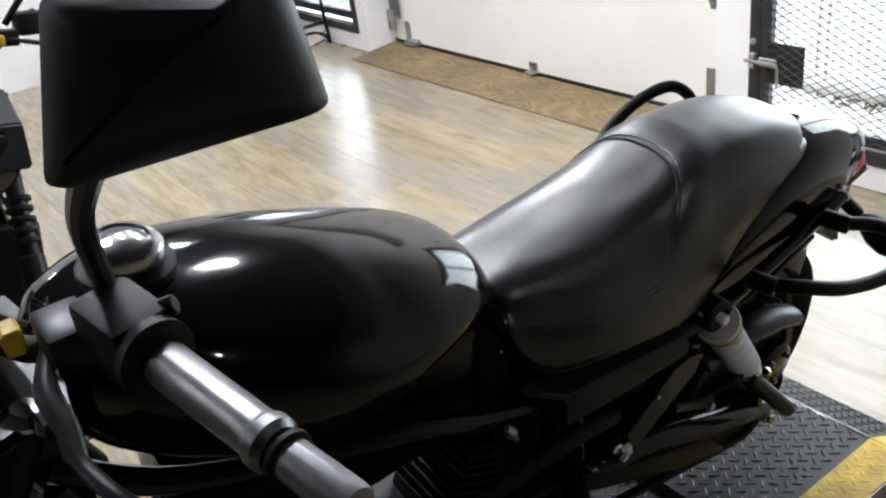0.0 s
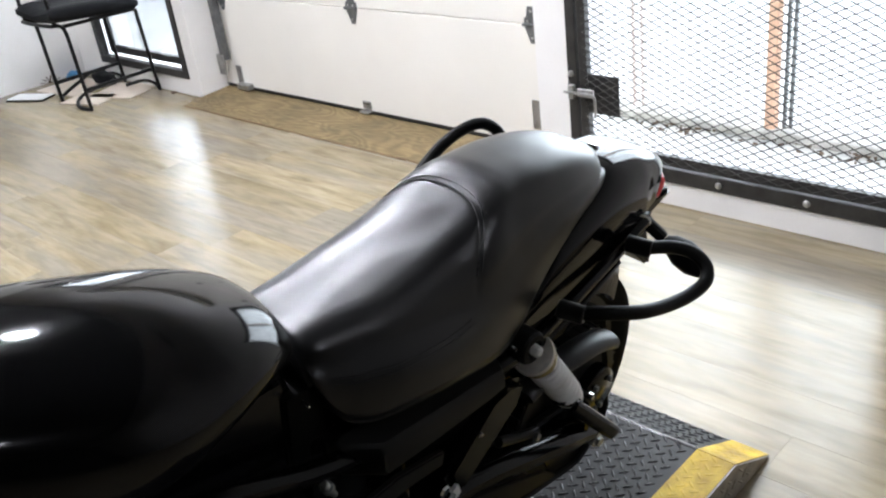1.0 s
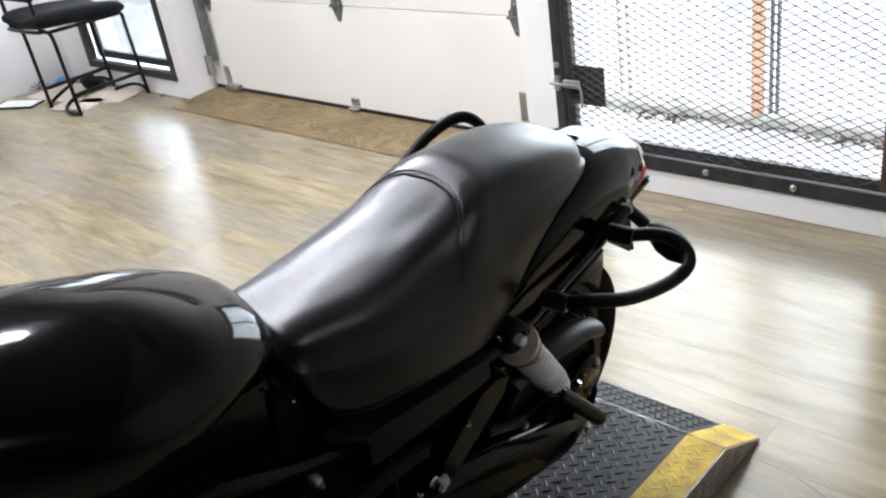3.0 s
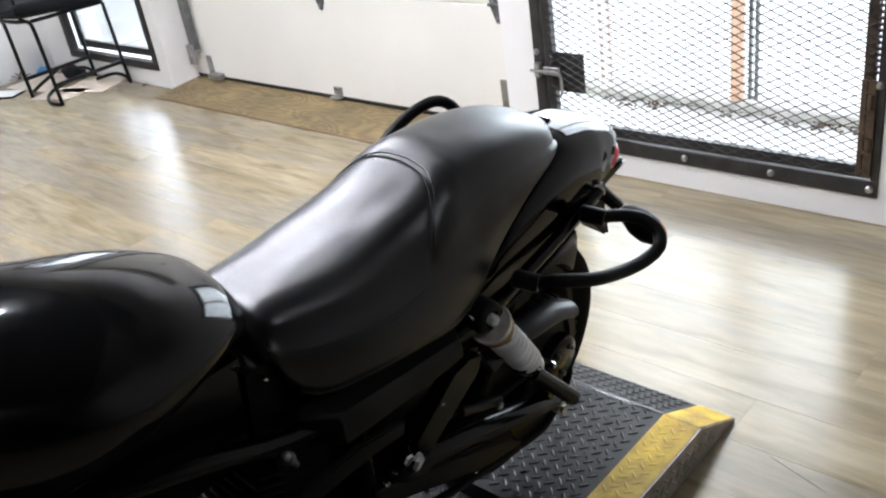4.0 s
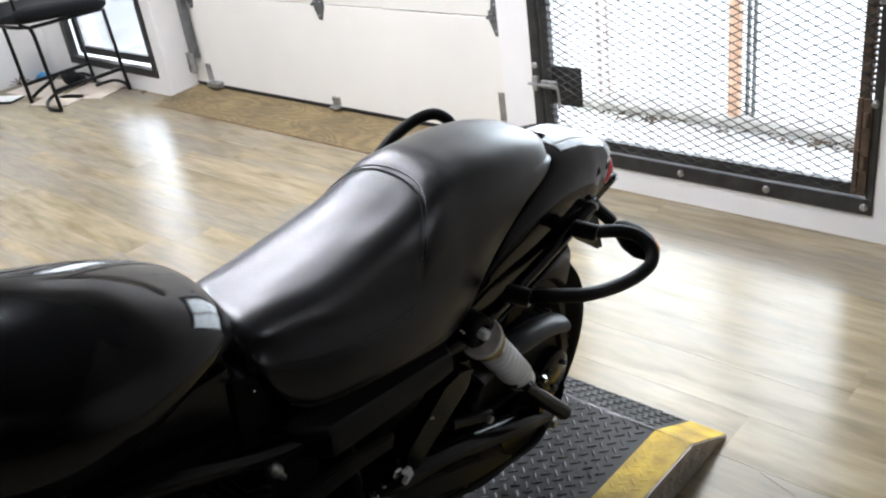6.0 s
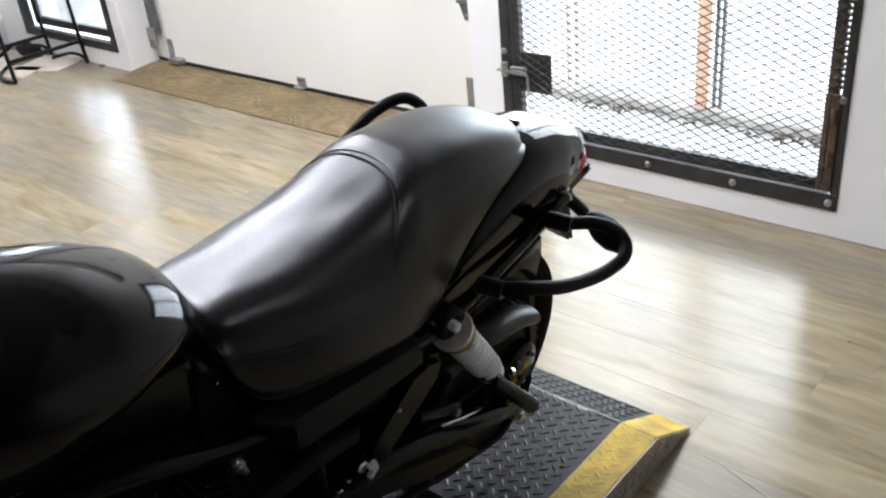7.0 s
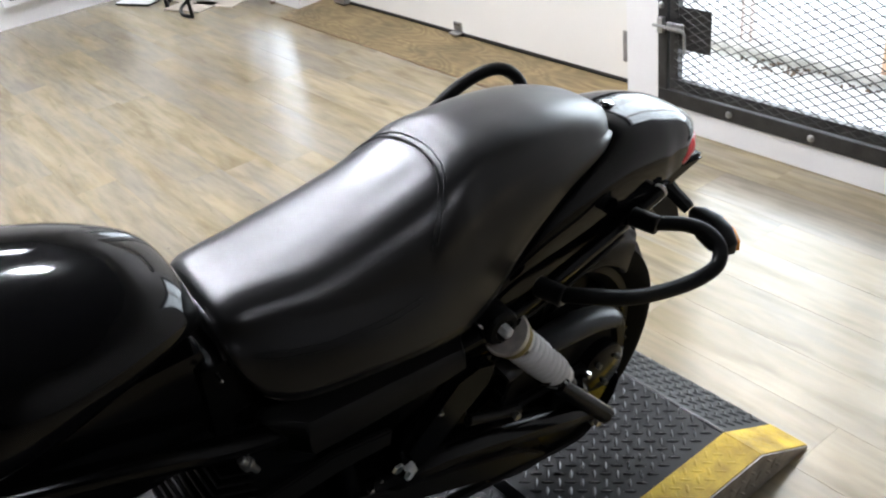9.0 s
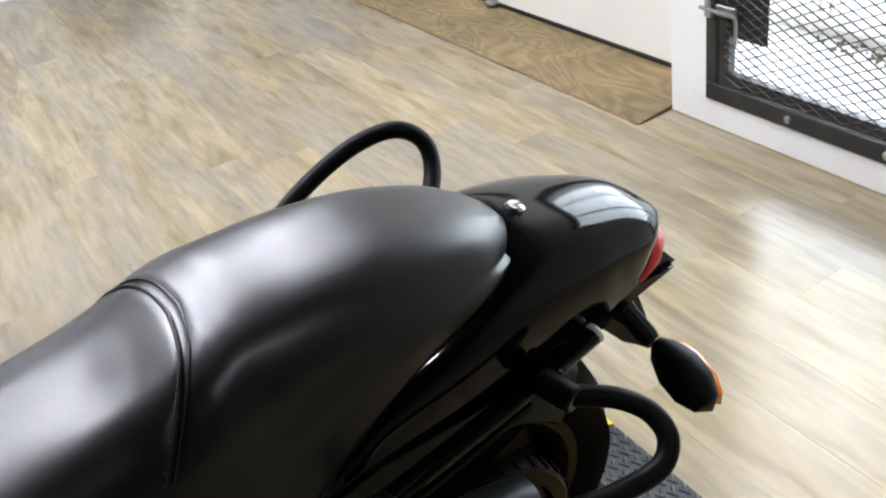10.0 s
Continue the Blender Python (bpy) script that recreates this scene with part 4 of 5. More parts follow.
def wheel(name, c, r, width, rim_r, spokes):
    c = Vector(c)
    w = empty(name)
    w.parent = bike
    h = width / 2
    secs = []
    for k in range(64):
        ph = k * 2 * math.pi / 64
        ring = []
        for yy, rr in ((-h * 0.72, rim_r), (-h * 0.98, rim_r + (r - rim_r) * 0.35), (-h * 0.95, rim_r + (r - rim_r) * 0.65), (-h * 0.72, r - 0.022), (-h * 0.35, r - 0.004), (0, r), (h * 0.35, r - 0.004), (h * 0.72, r - 0.022), (h * 0.95, rim_r + (r - rim_r) * 0.65), (h * 0.98, rim_r + (r - rim_r) * 0.35), (h * 0.72, rim_r)):
            ring.append(c + Vector((rr * math.cos(ph), yy, rr * math.sin(ph))))
        secs.append(ring)
    secs.append(secs[0])
    bm = loft(secs, caps=False)
    bmesh.ops.remove_doubles(bm, verts=bm.verts[:], dist=1e-5)
    part("tyre", bm, M_TYRE, w, "black road tyre", smooth=40)
    secs = []
    for k in range(65):
        ph = k * 2 * math.pi / 64
        secs.append([c + Vector((rr * math.cos(ph), yy, rr * math.sin(ph))) for yy, rr in ((-h * 0.76, rim_r + 0.006), (-h * 0.76, rim_r - 0.012), (-h * 0.5, rim_r - 0.03), (h * 0.5, rim_r - 0.03), (h * 0.76, rim_r - 0.012), (h * 0.76, rim_r + 0.006))])
    bm = loft(secs, caps=False)
    bmesh.ops.remove_doubles(bm, verts=bm.verts[:], dist=1e-5)
    part("rim", bm, M_GREY, w, smooth=40)
    part("hub", rod(c + Vector((0, -h * 0.9, 0)), c + Vector((0, h * 0.9, 0)), 0.045, 24), M_SATIN, w)
    for k in range(spokes):
        ph = k * 2 * math.pi / spokes + 0.25
        u = Vector((math.cos(ph), 0, math.sin(ph)))
        p = Vector((-math.sin(ph), 0, math.cos(ph)))
        for off in (-0.35, 0.35):
            part("spoke", tube([c + u * 0.035 + p * off * 0.03, c + u * (rim_r * 0.55) + p * off * 0.06, c + u * (rim_r - 0.02) + p * off * 0.13], 0.011, 8, 3), M_BLACKPL, w)
    return w


# Added yellow strip in place of the lift's far edge glimpsed through the bike.
part("lift_edge_standin", box(-0.028, 0.028, -0.003, 0.003, -0.007, 0.007, 0.001, m=pose(0.969, -0.100, 0.580, 0, -8, 0)), M_YELLOW, bike, "yellow strip standing in for the lift's far edge seen through")
rear_wheel = wheel("rear_wheel", AX, AR, 0.145, 0.215, 7)
# Disc added, and pulley drawn large, to keep the wheel dark inside.
part("wheel_filler_disc", lathe((AX[0], 0.004, AX[2]), (AX[0], -0.01, AX[2]), [(0, 0.0), (0, 0.192), (0.008, 0.192), (0.008, 0.0)], 48), M_GREY, rear_wheel, "plain black disc added to close the wheel between the spokes")
pulley = part("belt_pulley", lathe((AX[0], -0.072, AX[2]), (AX[0], -0.12, AX[2]), [(0, 0.160), (0.004, 0.165), (0.026, 0.165), (0.030, 0.160), (0.030, 0.140), (0.020, 0.134), (0.020, 0.0)], 48), M_GREY, bike, "black toothed belt pulley on the rear wheel")
for k in range(36):
    a = radians(10 * k)
    part("tooth", box(-0.0035, 0.0035, -0.100, -0.078, 0.164, 0.169, 0, m=Matrix.Translation((AX[0], 0, AX[2])) @ pose(0, 0, 0, 0, math.degrees(a), 0)), M_GREY, pulley, smooth=0)
wheel("front_wheel", (-0.42, 0, 0.272), 0.315, 0.10, 0.22, 7)


def fender(c, r, a0, a1, hw, name, thick=0.004, taper=0.0):
    secs = []
    for k in range(25):
        a = radians(a0 + (a1 - a0) * k / 24)
        ring = []
        for q in range(13):
            t = -1 + 2 * q / 12
            rr = r - 0.030 * abs(t) ** 3 - taper * (1 - k / 24) ** 2
            ring.append((c[0] + rr * math.cos(a), hw * t, c[2] + rr * math.sin(a)))
        for q in range(12, -1, -1):
            t = -1 + 2 * q / 12
            rr = r - 0.030 * abs(t) ** 3 - thick - taper * (1 - k / 24) ** 2
            ring.append((c[0] + rr * math.cos(a), (hw - thick) * t, c[2] + rr * math.sin(a)))
        secs.append(ring)
    return part(name, loft(secs), M_BLACKPL, bike, smooth=50)


MUDGUARD = smooth_path([(1.14, 0, 0.700), (1.22, 0, 0.704), (1.31, 0, 0.690), (1.375, 0, 0.652), (1.412, 0, 0.615)], 6)


def mudguard():
    secs = []
    for i, p in enumerate(MUDGUARD):
        d = (MUDGUARD[min(i + 1, len(MUDGUARD) - 1)] - MUDGUARD[max(i - 1, 0)]).normalized()
        out = Vector((-d.z, 0, d.x))
        ring = []
        for sgn, off in ((1, 0.0), (-1, 0.006)):
            for q in range(13):
                t = sgn * (-1 + 2 * q / 12)
                ring.append(p + Vector((0, (0.084 - off) * t, 0)) - out * (0.085 * abs(t) ** 4 + off))
        secs.append(ring)
    return part("rear_mudguard", loft(secs), M_ENAMEL, bike, "black rear mudguard", smooth=50)


mudguard()
fender((-0.42, 0, 0.272), 0.345, 40, 150, 0.065, "front_fender")

# drive side: belt guard, sprocket, swingarm
part("belt_guard", tube([(1.00, -0.128, 0.560), (1.05, -0.130, 0.572), (1.12, -0.134, 0.576), (1.19, -0.134, 0.566), (1.240, -0.134, 0.548), (1.258, -0.134, 0.538)], [0.024, 0.027, 0.029, 0.029, 0.028, 0.022], 16, 5, flat=0.6), M_GUARD, bike, "grey upper belt guard", smooth=60)
# Small bright plate set between strut and tyre.
part("bracket", extrude_poly([(1.152, 0.632), (1.210, 0.650), (1.220, 0.648), (1.165, 0.628)], "y", -0.104, -0.098, 0.001), M_CUP, bike, "small bright plate between strut and tyre")
part("rear_sprocket", lathe((1.228, -0.090, 0.302), (1.228, -0.106, 0.302), [(0, 0.05), (0.001, 0.105), (0.015, 0.105), (0.016, 0.05)], 40), M_ENAMEL, bike)
part("drive_belt", tube([(0.62, -0.105, 0.47), (0.90, -0.105, 0.44), (1.17, -0.105, 0.406), (1.265, -0.105, 0.395), (1.333, -0.105, 0.302), (1.265, -0.105, 0.205), (1.17, -0.105, 0.205), (0.90, -0.105, 0.27), (0.62, -0.105, 0.33)], 0.011, 6, 4, flat=0.4), M_RUBBER, bike)
part("hub_carrier", lathe((1.279, -0.085, 0.375), (1.279, -0.125, 0.375), [(0, 0.058), (0.030, 0.055), (0.036, 0.045), (0.037, 0.0)], 24), M_ENAMEL, bike)
for bx, bh in ((1.279, 0.345), (1.305, 0.400), (1.255, 0.405)):
    part("carrier_bolt", rod((bx, -0.122, bh), (bx, -0.130, bh), 0.0065, 6), M_TRACK, bike)


def swingarm(s):
    bm = tube([(0.70, 0.105 * s, 0.47), (0.86, 0.120 * s, 0.455), (1.05, 0.128 * s, 0.39), (1.18, 0.130 * s, 0.335), (1.245, 0.130 * s, 0.302)], [0.038, 0.036, 0.034, 0.030, 0.026], 14, 5, flat=0.7)
    ob = part("swingarm", bm, M_ENAMEL, bike)
    part("axle_nut", lathe((1.228, 0.145 * s, 0.302), (1.228, 0.170 * s, 0.302), [(0, 0.016), (0.014, 0.016), (0.016, 0.011), (0.023, 0.011), (0.024, 0.0)], 6), M_ZINC, ob)
    part("axle_adjuster", box(1.198, 1.224, min(0.138 * s, 0.150 * s), max(0.138 * s, 0.150 * s), 0.308, 0.330, 0.003), M_TRACK, ob)
    part("shock_lug", tube([(1.20, 0.135 * s, 0.345), (1.19, 0.142 * s, 0.39), (1.165, 0.150 * s, 0.432)], 0.016, 10, 4), M_ENAMEL, ob)


for_sides(swingarm)
part("lower_belt_guard", extrude_poly([(0.70, 0.500), (0.70, 0.462), (0.791, 0.419), (0.973, 0.327), (1.108, 0.286), (1.055, 0.341), (0.884, 0.419)], "y", -0.150, -0.140, 0.003), M_WORN, bike)

# peg bracket and bright nut
pb = part("peg_bracket", extrude_poly([(0.893, 0.633), (0.785, 0.539), (0.798, 0.485), (0.829, 0.473), (0.967, 0.575), (0.985, 0.622), (0.94, 0.640)], "y", -0.148, -0.118, 0.012), M_ENAMEL, bike)
part("nut", lathe((0.773, -0.140, 0.520), (0.773, -0.156, 0.520), [(0, 0.0115), (0.012, 0.0115), (0.015, 0.008), (0.0155, 0.0)], 6), M_CHROME, pb)
part("clevis", extrude_poly([(0.782, 0.512), (0.800, 0.517), (0.806, 0.497), (0.790, 0.484), (0.783, 0.488), (0.794, 0.499), (0.792, 0.505)], "y", -0.158, -0.149, 0.001), M_SILVER, pb)
part("link_rod", rod((0.92, -0.140, 0.512), (1.035, -0.140, 0.455), 0.010, 12), M_SATIN, bike)
part("link_bolt", rod((1.018, -0.148, 0.463), (1.018, -0.158, 0.463), 0.008, 6), M_ZINC, bike)


# small bright fasteners along the frame and guards
for bx, by, bz, br in ((0.554, -0.105, 0.828, 0.0035), (0.939, -0.15, 0.717, 0.0045), (0.723, -0.15, 0.505, 0.006), (0.819, -0.152, 0.399, 0.0045), (0.961, -0.145, 0.324, 0.004), (0.86, -0.15, 0.582, 0.005), (1.197, -0.15, 0.438, 0.007), (0.743, -0.15, 0.512, 0.0035)):
    part("fastener", lathe((bx, by + 0.012, bz), (bx, by - br, bz), [(0, br), (0.012, br), (0.012 + br * 0.6, br * 0.7), (0.012 + br, 0.0)], 8), M_CHROME, bike, "small bright bolt head")
plug = part("cable_plug", lathe((0.544, -0.135, 0.712), (0.580, -0.130, 0.640), [(0, 0.004), (0.002, 0.0065), (0.012, 0.0065), (0.014, 0.010), (0.022, 0.010), (0.026, 0.006), (0.045, 0.005)], 14), M_ZINC, bike, "grey metal cable plug")


# side cover, frame rails
def side_cover(s):
    secs = []
    for xi, xo, ht, hb in ((0.590, 0.630, 0.716, 0.672), (0.600, 0.637, 0.722, 0.662), (0.700, 0.715, 0.713, 0.657), (0.80, 0.80, 0.703, 0.654), (0.87, 0.86, 0.697, 0.652), (0.915, 0.895, 0.692, 0.655)):
        ring = [(xi, 0.110, ht + 0.020), (xi, 0.125, ht + 0.018), (xo, 0.158, ht + 0.014), (xo, 0.166, ht + 0.004), (xo, 0.167, hb + 0.020), (xo, 0.160, hb + 0.012), (xi, 0.09, hb - 0.012), (xi, 0.085, ht)]
        secs.append([(x, v * s, h) for x, v, h in ring])
    part("side_cover", loft(secs), M_WORN, bike, "matt black side cover below the seat", smooth=40)


for_sides(side_cover)


def frame_tubes(s):
    part("frame_rail", tube([(0.0, 0.03 * s, 0.93), (0.12, 0.07 * s, 0.86), (0.40, 0.11 * s, 0.78), (0.62, 0.12 * s, 0.70), (0.97, 0.14 * s, 0.69)], 0.017, 12, 5), M_ENAMEL, bike)
    part("down_tube", tube([(0.0, 0.03 * s, 0.90), (0.06, 0.10 * s, 0.60), (0.12, 0.13 * s, 0.28), (0.25, 0.14 * s, 0.19), (0.60, 0.14 * s, 0.19), (0.70, 0.13 * s, 0.30), (0.70, 0.12 * s, 0.55), (0.68, 0.12 * s, 0.70)], 0.017, 12, 5), M_ENAMEL, bike)
    part("guard_bar", extrude_poly([(0.46, 0.600), (0.683, 0.609), (0.761, 0.593), (0.766, 0.622), (0.666, 0.643), (0.46, 0.636)], "y", min(0.146 * s, 0.158 * s), max(0.146 * s, 0.158 * s), 0.003), M_WORN, bike)


for_sides(frame_tubes)


# engine
def engine():
    crank = part("crankcase", box(0.26, 0.66, -0.115, 0.115, 0.20, 0.47, 0.04, seg=3), M_GREY, bike, "dark grey painted crankcase")
    part("side_case", lathe((0.40, -0.112, 0.34), (0.40, -0.155, 0.34), [(0, 0.125), (0.02, 0.122), (0.035, 0.105), (0.042, 0.06), (0.043, 0.0)], 36), M_GREY, crank)
    part("pulley_cover", lathe((0.60, -0.112, 0.37), (0.60, -0.150, 0.37), [(0, 0.085), (0.02, 0.083), (0.034, 0.07), (0.036, 0.0)], 30), M_BLACKPL, crank)
    for name_x, ang in ((0.30, -28), (0.47, 28)):
        cyl = empty("cylinder")
        cyl.parent = bike
        m = pose(name_x + 0.05, 0, 0.45, 0, ang, 0)
        bm = box(-0.06, 0.06, -0.065, 0.065, -0.02, 0.24, 0.02, m=m, seg=2)
        part("barrel", bm, M_GREY, cyl)
        for k in range(9):
            z = 0.03 + k * 0.017
            part("fin", box(-0.082, 0.082, -0.088, 0.088, z, z + 0.005, 0.0015, m=m), M_GREY, cyl)
        part("head_cover", box(-0.075, 0.075, -0.085, 0.085, 0.20, 0.27, 0.022, m=m, seg=3), M_SATIN, cyl)
    for k in range(4):
        part("case_bolt", rod((0.32 + 0.05 * k, -0.150, 0.255 + 0.01 * (k % 2)), (0.32 + 0.05 * k, -0.158, 0.255 + 0.01 * (k % 2)), 0.006, 6), M_CHROME, crank)


engine()
# Unseen black boxes, added so no bright floor shows through the bike's middle.
part("middle_filler", box(0.56, 0.93, -0.088, 0.088, 0.46, 0.745, 0.015, seg=2), M_ENAMEL, bike)
part("under_tank_filler", box(0.10, 0.56, -0.075, 0.075, 0.66, 0.86, 0.03, seg=2), M_ENAMEL, bike)
part("coil_cover", box(0.12, 0.22, -0.095, 0.095, 0.36, 0.66, 0.02, seg=2), M_BLACKPL, bike)
part("lower_case", box(0.30, 0.78, -0.105, 0.105, 0.155, 0.24, 0.025, seg=2), M_ENAMEL, bike)
part("rear_case", box(0.60, 0.80, -0.095, 0.095, 0.25, 0.48, 0.03, seg=2), M_ENAMEL, bike)
part("airbox_cover", lathe((0.38, 0.10, 0.66), (0.38, 0.165, 0.66), [(0, 0.09), (0.03, 0.088), (0.05, 0.07), (0.06, 0.0)], 30), M_SATIN, bike)
part("exhaust_pipe", tube([(0.16, 0.06, 0.58), (0.10, 0.12, 0.45), (0.16, 0.17, 0.29), (0.40, 0.18, 0.25), (0.70, 0.18, 0.25)], 0.024, 14, 5), M_SATIN, bike)
part("muffler", lathe((0.66, 0.18, 0.25), (1.24, 0.20, 0.33), [(0, 0.026), (0.06, 0.05), (0.52, 0.052), (0.56, 0.046), (0.57, 0.03)], 24), M_SATIN, bike)
part("radiator", box(-0.055, -0.02, -0.15, 0.15, 0.42, 0.72, 0.008), M_BLACKPL, bike)
part("cable", tube([(0.30, -0.13, 0.74), (0.28, -0.15, 0.60), (0.31, -0.16, 0.48), (0.36, -0.15, 0.40)], 0.006, 8, 5), M_SILVER, bike, "bright braided cable")
part("shift_rod", rod((0.42, -0.165, 0.33), (0.50, -0.168, 0.46), 0.006, 8), M_CHROME, bike)
ss = part("side_stand", tube([(0.36, -0.13, 0.20), (0.40, -0.22, 0.09), (0.44, -0.300, 0.016)], 0.013, 10, 4), M_SATIN, bike)
part("stand_foot", box(0.41, 0.48, -0.325, -0.275, 0.006, 0.018, 0.004, m=pose(0, 0, 0, 0, 0, 0)), M_SATIN, ss)


def rider_peg(s):
    ob = part("rider_peg", rod((0.28, 0.15 * s, 0.30), (0.28, 0.26 * s, 0.30), 0.019, 16), M_RUBBER, bike)
    part("peg_plate", box(0.25, 0.33, min(0.135 * s, 0.15 * s), max(0.135 * s, 0.15 * s), 0.25, 0.36, 0.005), M_SATIN, ob)


for_sides(rider_peg)

# front end, turned to the left
part("steering_head", rod((0.03, 0, 0.86), (-0.035, 0, 1.02), 0.035, 20), M_SATIN, bike)


def fork_leg(s):
    ob = part("fork_leg", lathe((-0.010, 0.095 * s, 1.06), (-0.42, 0.078 * s, 0.262), [(0, 0.020), (0.01, 0.023), (0.42, 0.023), (0.425, 0.033), (0.84, 0.032), (0.86, 0.022)], 20), M_SATIN, bike)
    part("fork_cap", lathe((-0.008, 0.095 * s, 1.055), (0.0, 0.095 * s, 1.085), [(0, 0.024), (0.012, 0.024), (0.02, 0.014), (0.021, 0)], 18), M_CHROME, ob)
    for k in range(5):
        p = Vector((-0.010, 0.095 * s, 1.06)).lerp(Vector((-0.42, 0.078 * s, 0.262)), 0.30 + 0.03 * k)
        d = Vector((-0.41, -0.017 * s, -0.76)).normalized()
        part("gaiter_ring", rod(p, p + d * 0.014, 0.034, 18), M_RUBBER, ob)


for_sides(fork_leg)
part("top_yoke", extrude_poly([(-0.05, -0.13), (0.03, -0.11), (0.05, 0), (0.03, 0.11), (-0.05, 0.13), (-0.06, 0)], "z", 1.045, 1.070, 0.008), M_SATIN, bike)
part("lower_yoke", extrude_poly([(-0.12, -0.13), (-0.05, -0.11), (-0.03, 0), (-0.05, 0.11), (-0.12, 0.13), (-0.13, 0)], "z", 0.885, 0.915, 0.008), M_SATIN, bike)
hl = part("headlight", lathe((-0.10, 0, 0.97), (-0.26, 0, 0.945), [(0, 0.03), (0.02, 0.065), (0.07, 0.088), (0.12, 0.095), (0.145, 0.095)], 28), M_GLOSS, bike)
part("headlight_lens", lathe((-0.243, 0, 0.948), (-0.275, 0, 0.943), [(0, 0.09), (0.010, 0.085), (0.025, 0.05), (0.03, 0.0)], 28), M_GLASS, hl)
part("speed_screen", extrude_poly([(-0.10, 1.06), (-0.23, 1.02), (-0.27, 0.93), (-0.285, 0.93), (-0.245, 1.03), (-0.11, 1.085)], "y", -0.11, 0.11, 0.006), M_BLACKPL, bike)
part("instrument", lathe((-0.055, 0, 1.085), (-0.02, 0, 1.15), [(0, 0.045), (0.03, 0.052), (0.045, 0.052), (0.05, 0.045), (0.05, 0)], 28), M_BLACKPL, bike)

# handlebar with left controls
GS, GC = Vector((0.080, -0.275, 1.212)), Vector((0.104, -0.407, 1.216))
gd = (GC - GS).normalized()
bar = part("handlebar", tube([(0.02, 0.16, 1.10), (0.0, 0.09, 1.105), (0.0, 0.0, 1.10), (0.02, -0.08, 1.12), (0.055, -0.14, 1.165), tuple(GS - gd * 0.04), tuple(GS), tuple(GC)], 0.0125, 14, 5), M_SATIN, bike)
part("handlebar", tube([(0.02, 0.16, 1.10), (-0.01, 0.23, 1.12), (-0.02, 0.33, 1.10), (-0.015, 0.41, 1.07)], 0.0125, 14, 5), M_SATIN, bike)
part("grip", lathe(GS, GC, [(0, 0.0165), (0.004, 0.0180), (0.1078, 0.0176), (0.1128, 0.0180), (0.1168, 0.0204), (0.1258, 0.0204), (0.1288, 0.0183), (0.1318, 0.0165)], 24), M_GRIP, bar, "brushed metal grip")
part("grip_ring", lathe(GC + gd * 0.001, GC + gd * 0.2, [(0, 0.0155), (0.003, 0.0190), (0.007, 0.0190), (0.009, 0.0155)], 24), M_RUBBER, bar)
part("grip", lathe(GC + gd * 0.010, GC + gd * 0.2, [(0, 0.0150), (0.054, 0.0155), (0.060, 0.0145), (0.062, 0.010), (0.0625, 0)], 24), M_GRIP, bar)
part("grip", lathe((-0.019, 0.29, 1.113), (-0.015, 0.42, 1.068), [(0, 0.0165), (0.004, 0.0180), (0.128, 0.0180), (0.133, 0.014), (0.134, 0)], 20), M_GRIP, bar)
sw = part("switch_housing", box(-0.026, 0.026, -0.034, 0.034, -0.028, 0.030, 0.010, m=Matrix.Translation(GS - gd * 0.050) @ gd.to_track_quat("Y", "Z").to_matrix().to_4x4(), seg=2), M_BLACKPL, bar)
part("housing_ring", lathe(GS - gd * 0.020, GC, [(0, 0.020), (0.003, 0.030), (0.014, 0.031), (0.017, 0.022)], 24), M_BLACKPL, sw)
part("switch_button", rod(GS - gd * 0.045 + Vector((0.02, -0.01, 0.02)), GS - gd * 0.045 + Vector((0.034, -0.018, 0.026)), 0.008, 12), M_RUBBER, sw)
part("perch", box(-0.02, 0.02, -0.025, 0.025, -0.02, 0.02, 0.006, m=Matrix.Translation((0.040, -0.165, 1.183)), seg=2), M_SATIN, sw)
lever = part("clutch_lever", tube([(0.028, -0.160, 1.182), (0.008, -0.200, 1.175), (0.007, -0.245, 1.166), (0.004, -0.275, 1.160), (0.016, -0.330, 1.158), (0.040, -0.380, 1.140)], [0.008, 0.010, 0.009, 0.007, 0.008, 0.010], 10, 4, flat=0.6), M_SATIN, bar)
part("lever_pivot", rod((0.028, -0.160, 1.168), (0.028, -0.160, 1.198), 0.008, 12), M_CHROME, lever)
part("cable_tag", box(-0.005, 0.012, -0.15, -0.125, 1.17, 1.195, 0.003), M_YELLOW, bar, "yellow tag on the clutch cable")
part("clutch_cable", tube([(0.02, -0.13, 1.18), (-0.03, -0.06, 1.17), (-0.10, -0.04, 1.06), (-0.06, -0.06, 0.85), (0.05, -0.12, 0.66), (0.25, -0.13, 0.55)], 0.0045, 8, 5), M_RUBBER, bar)


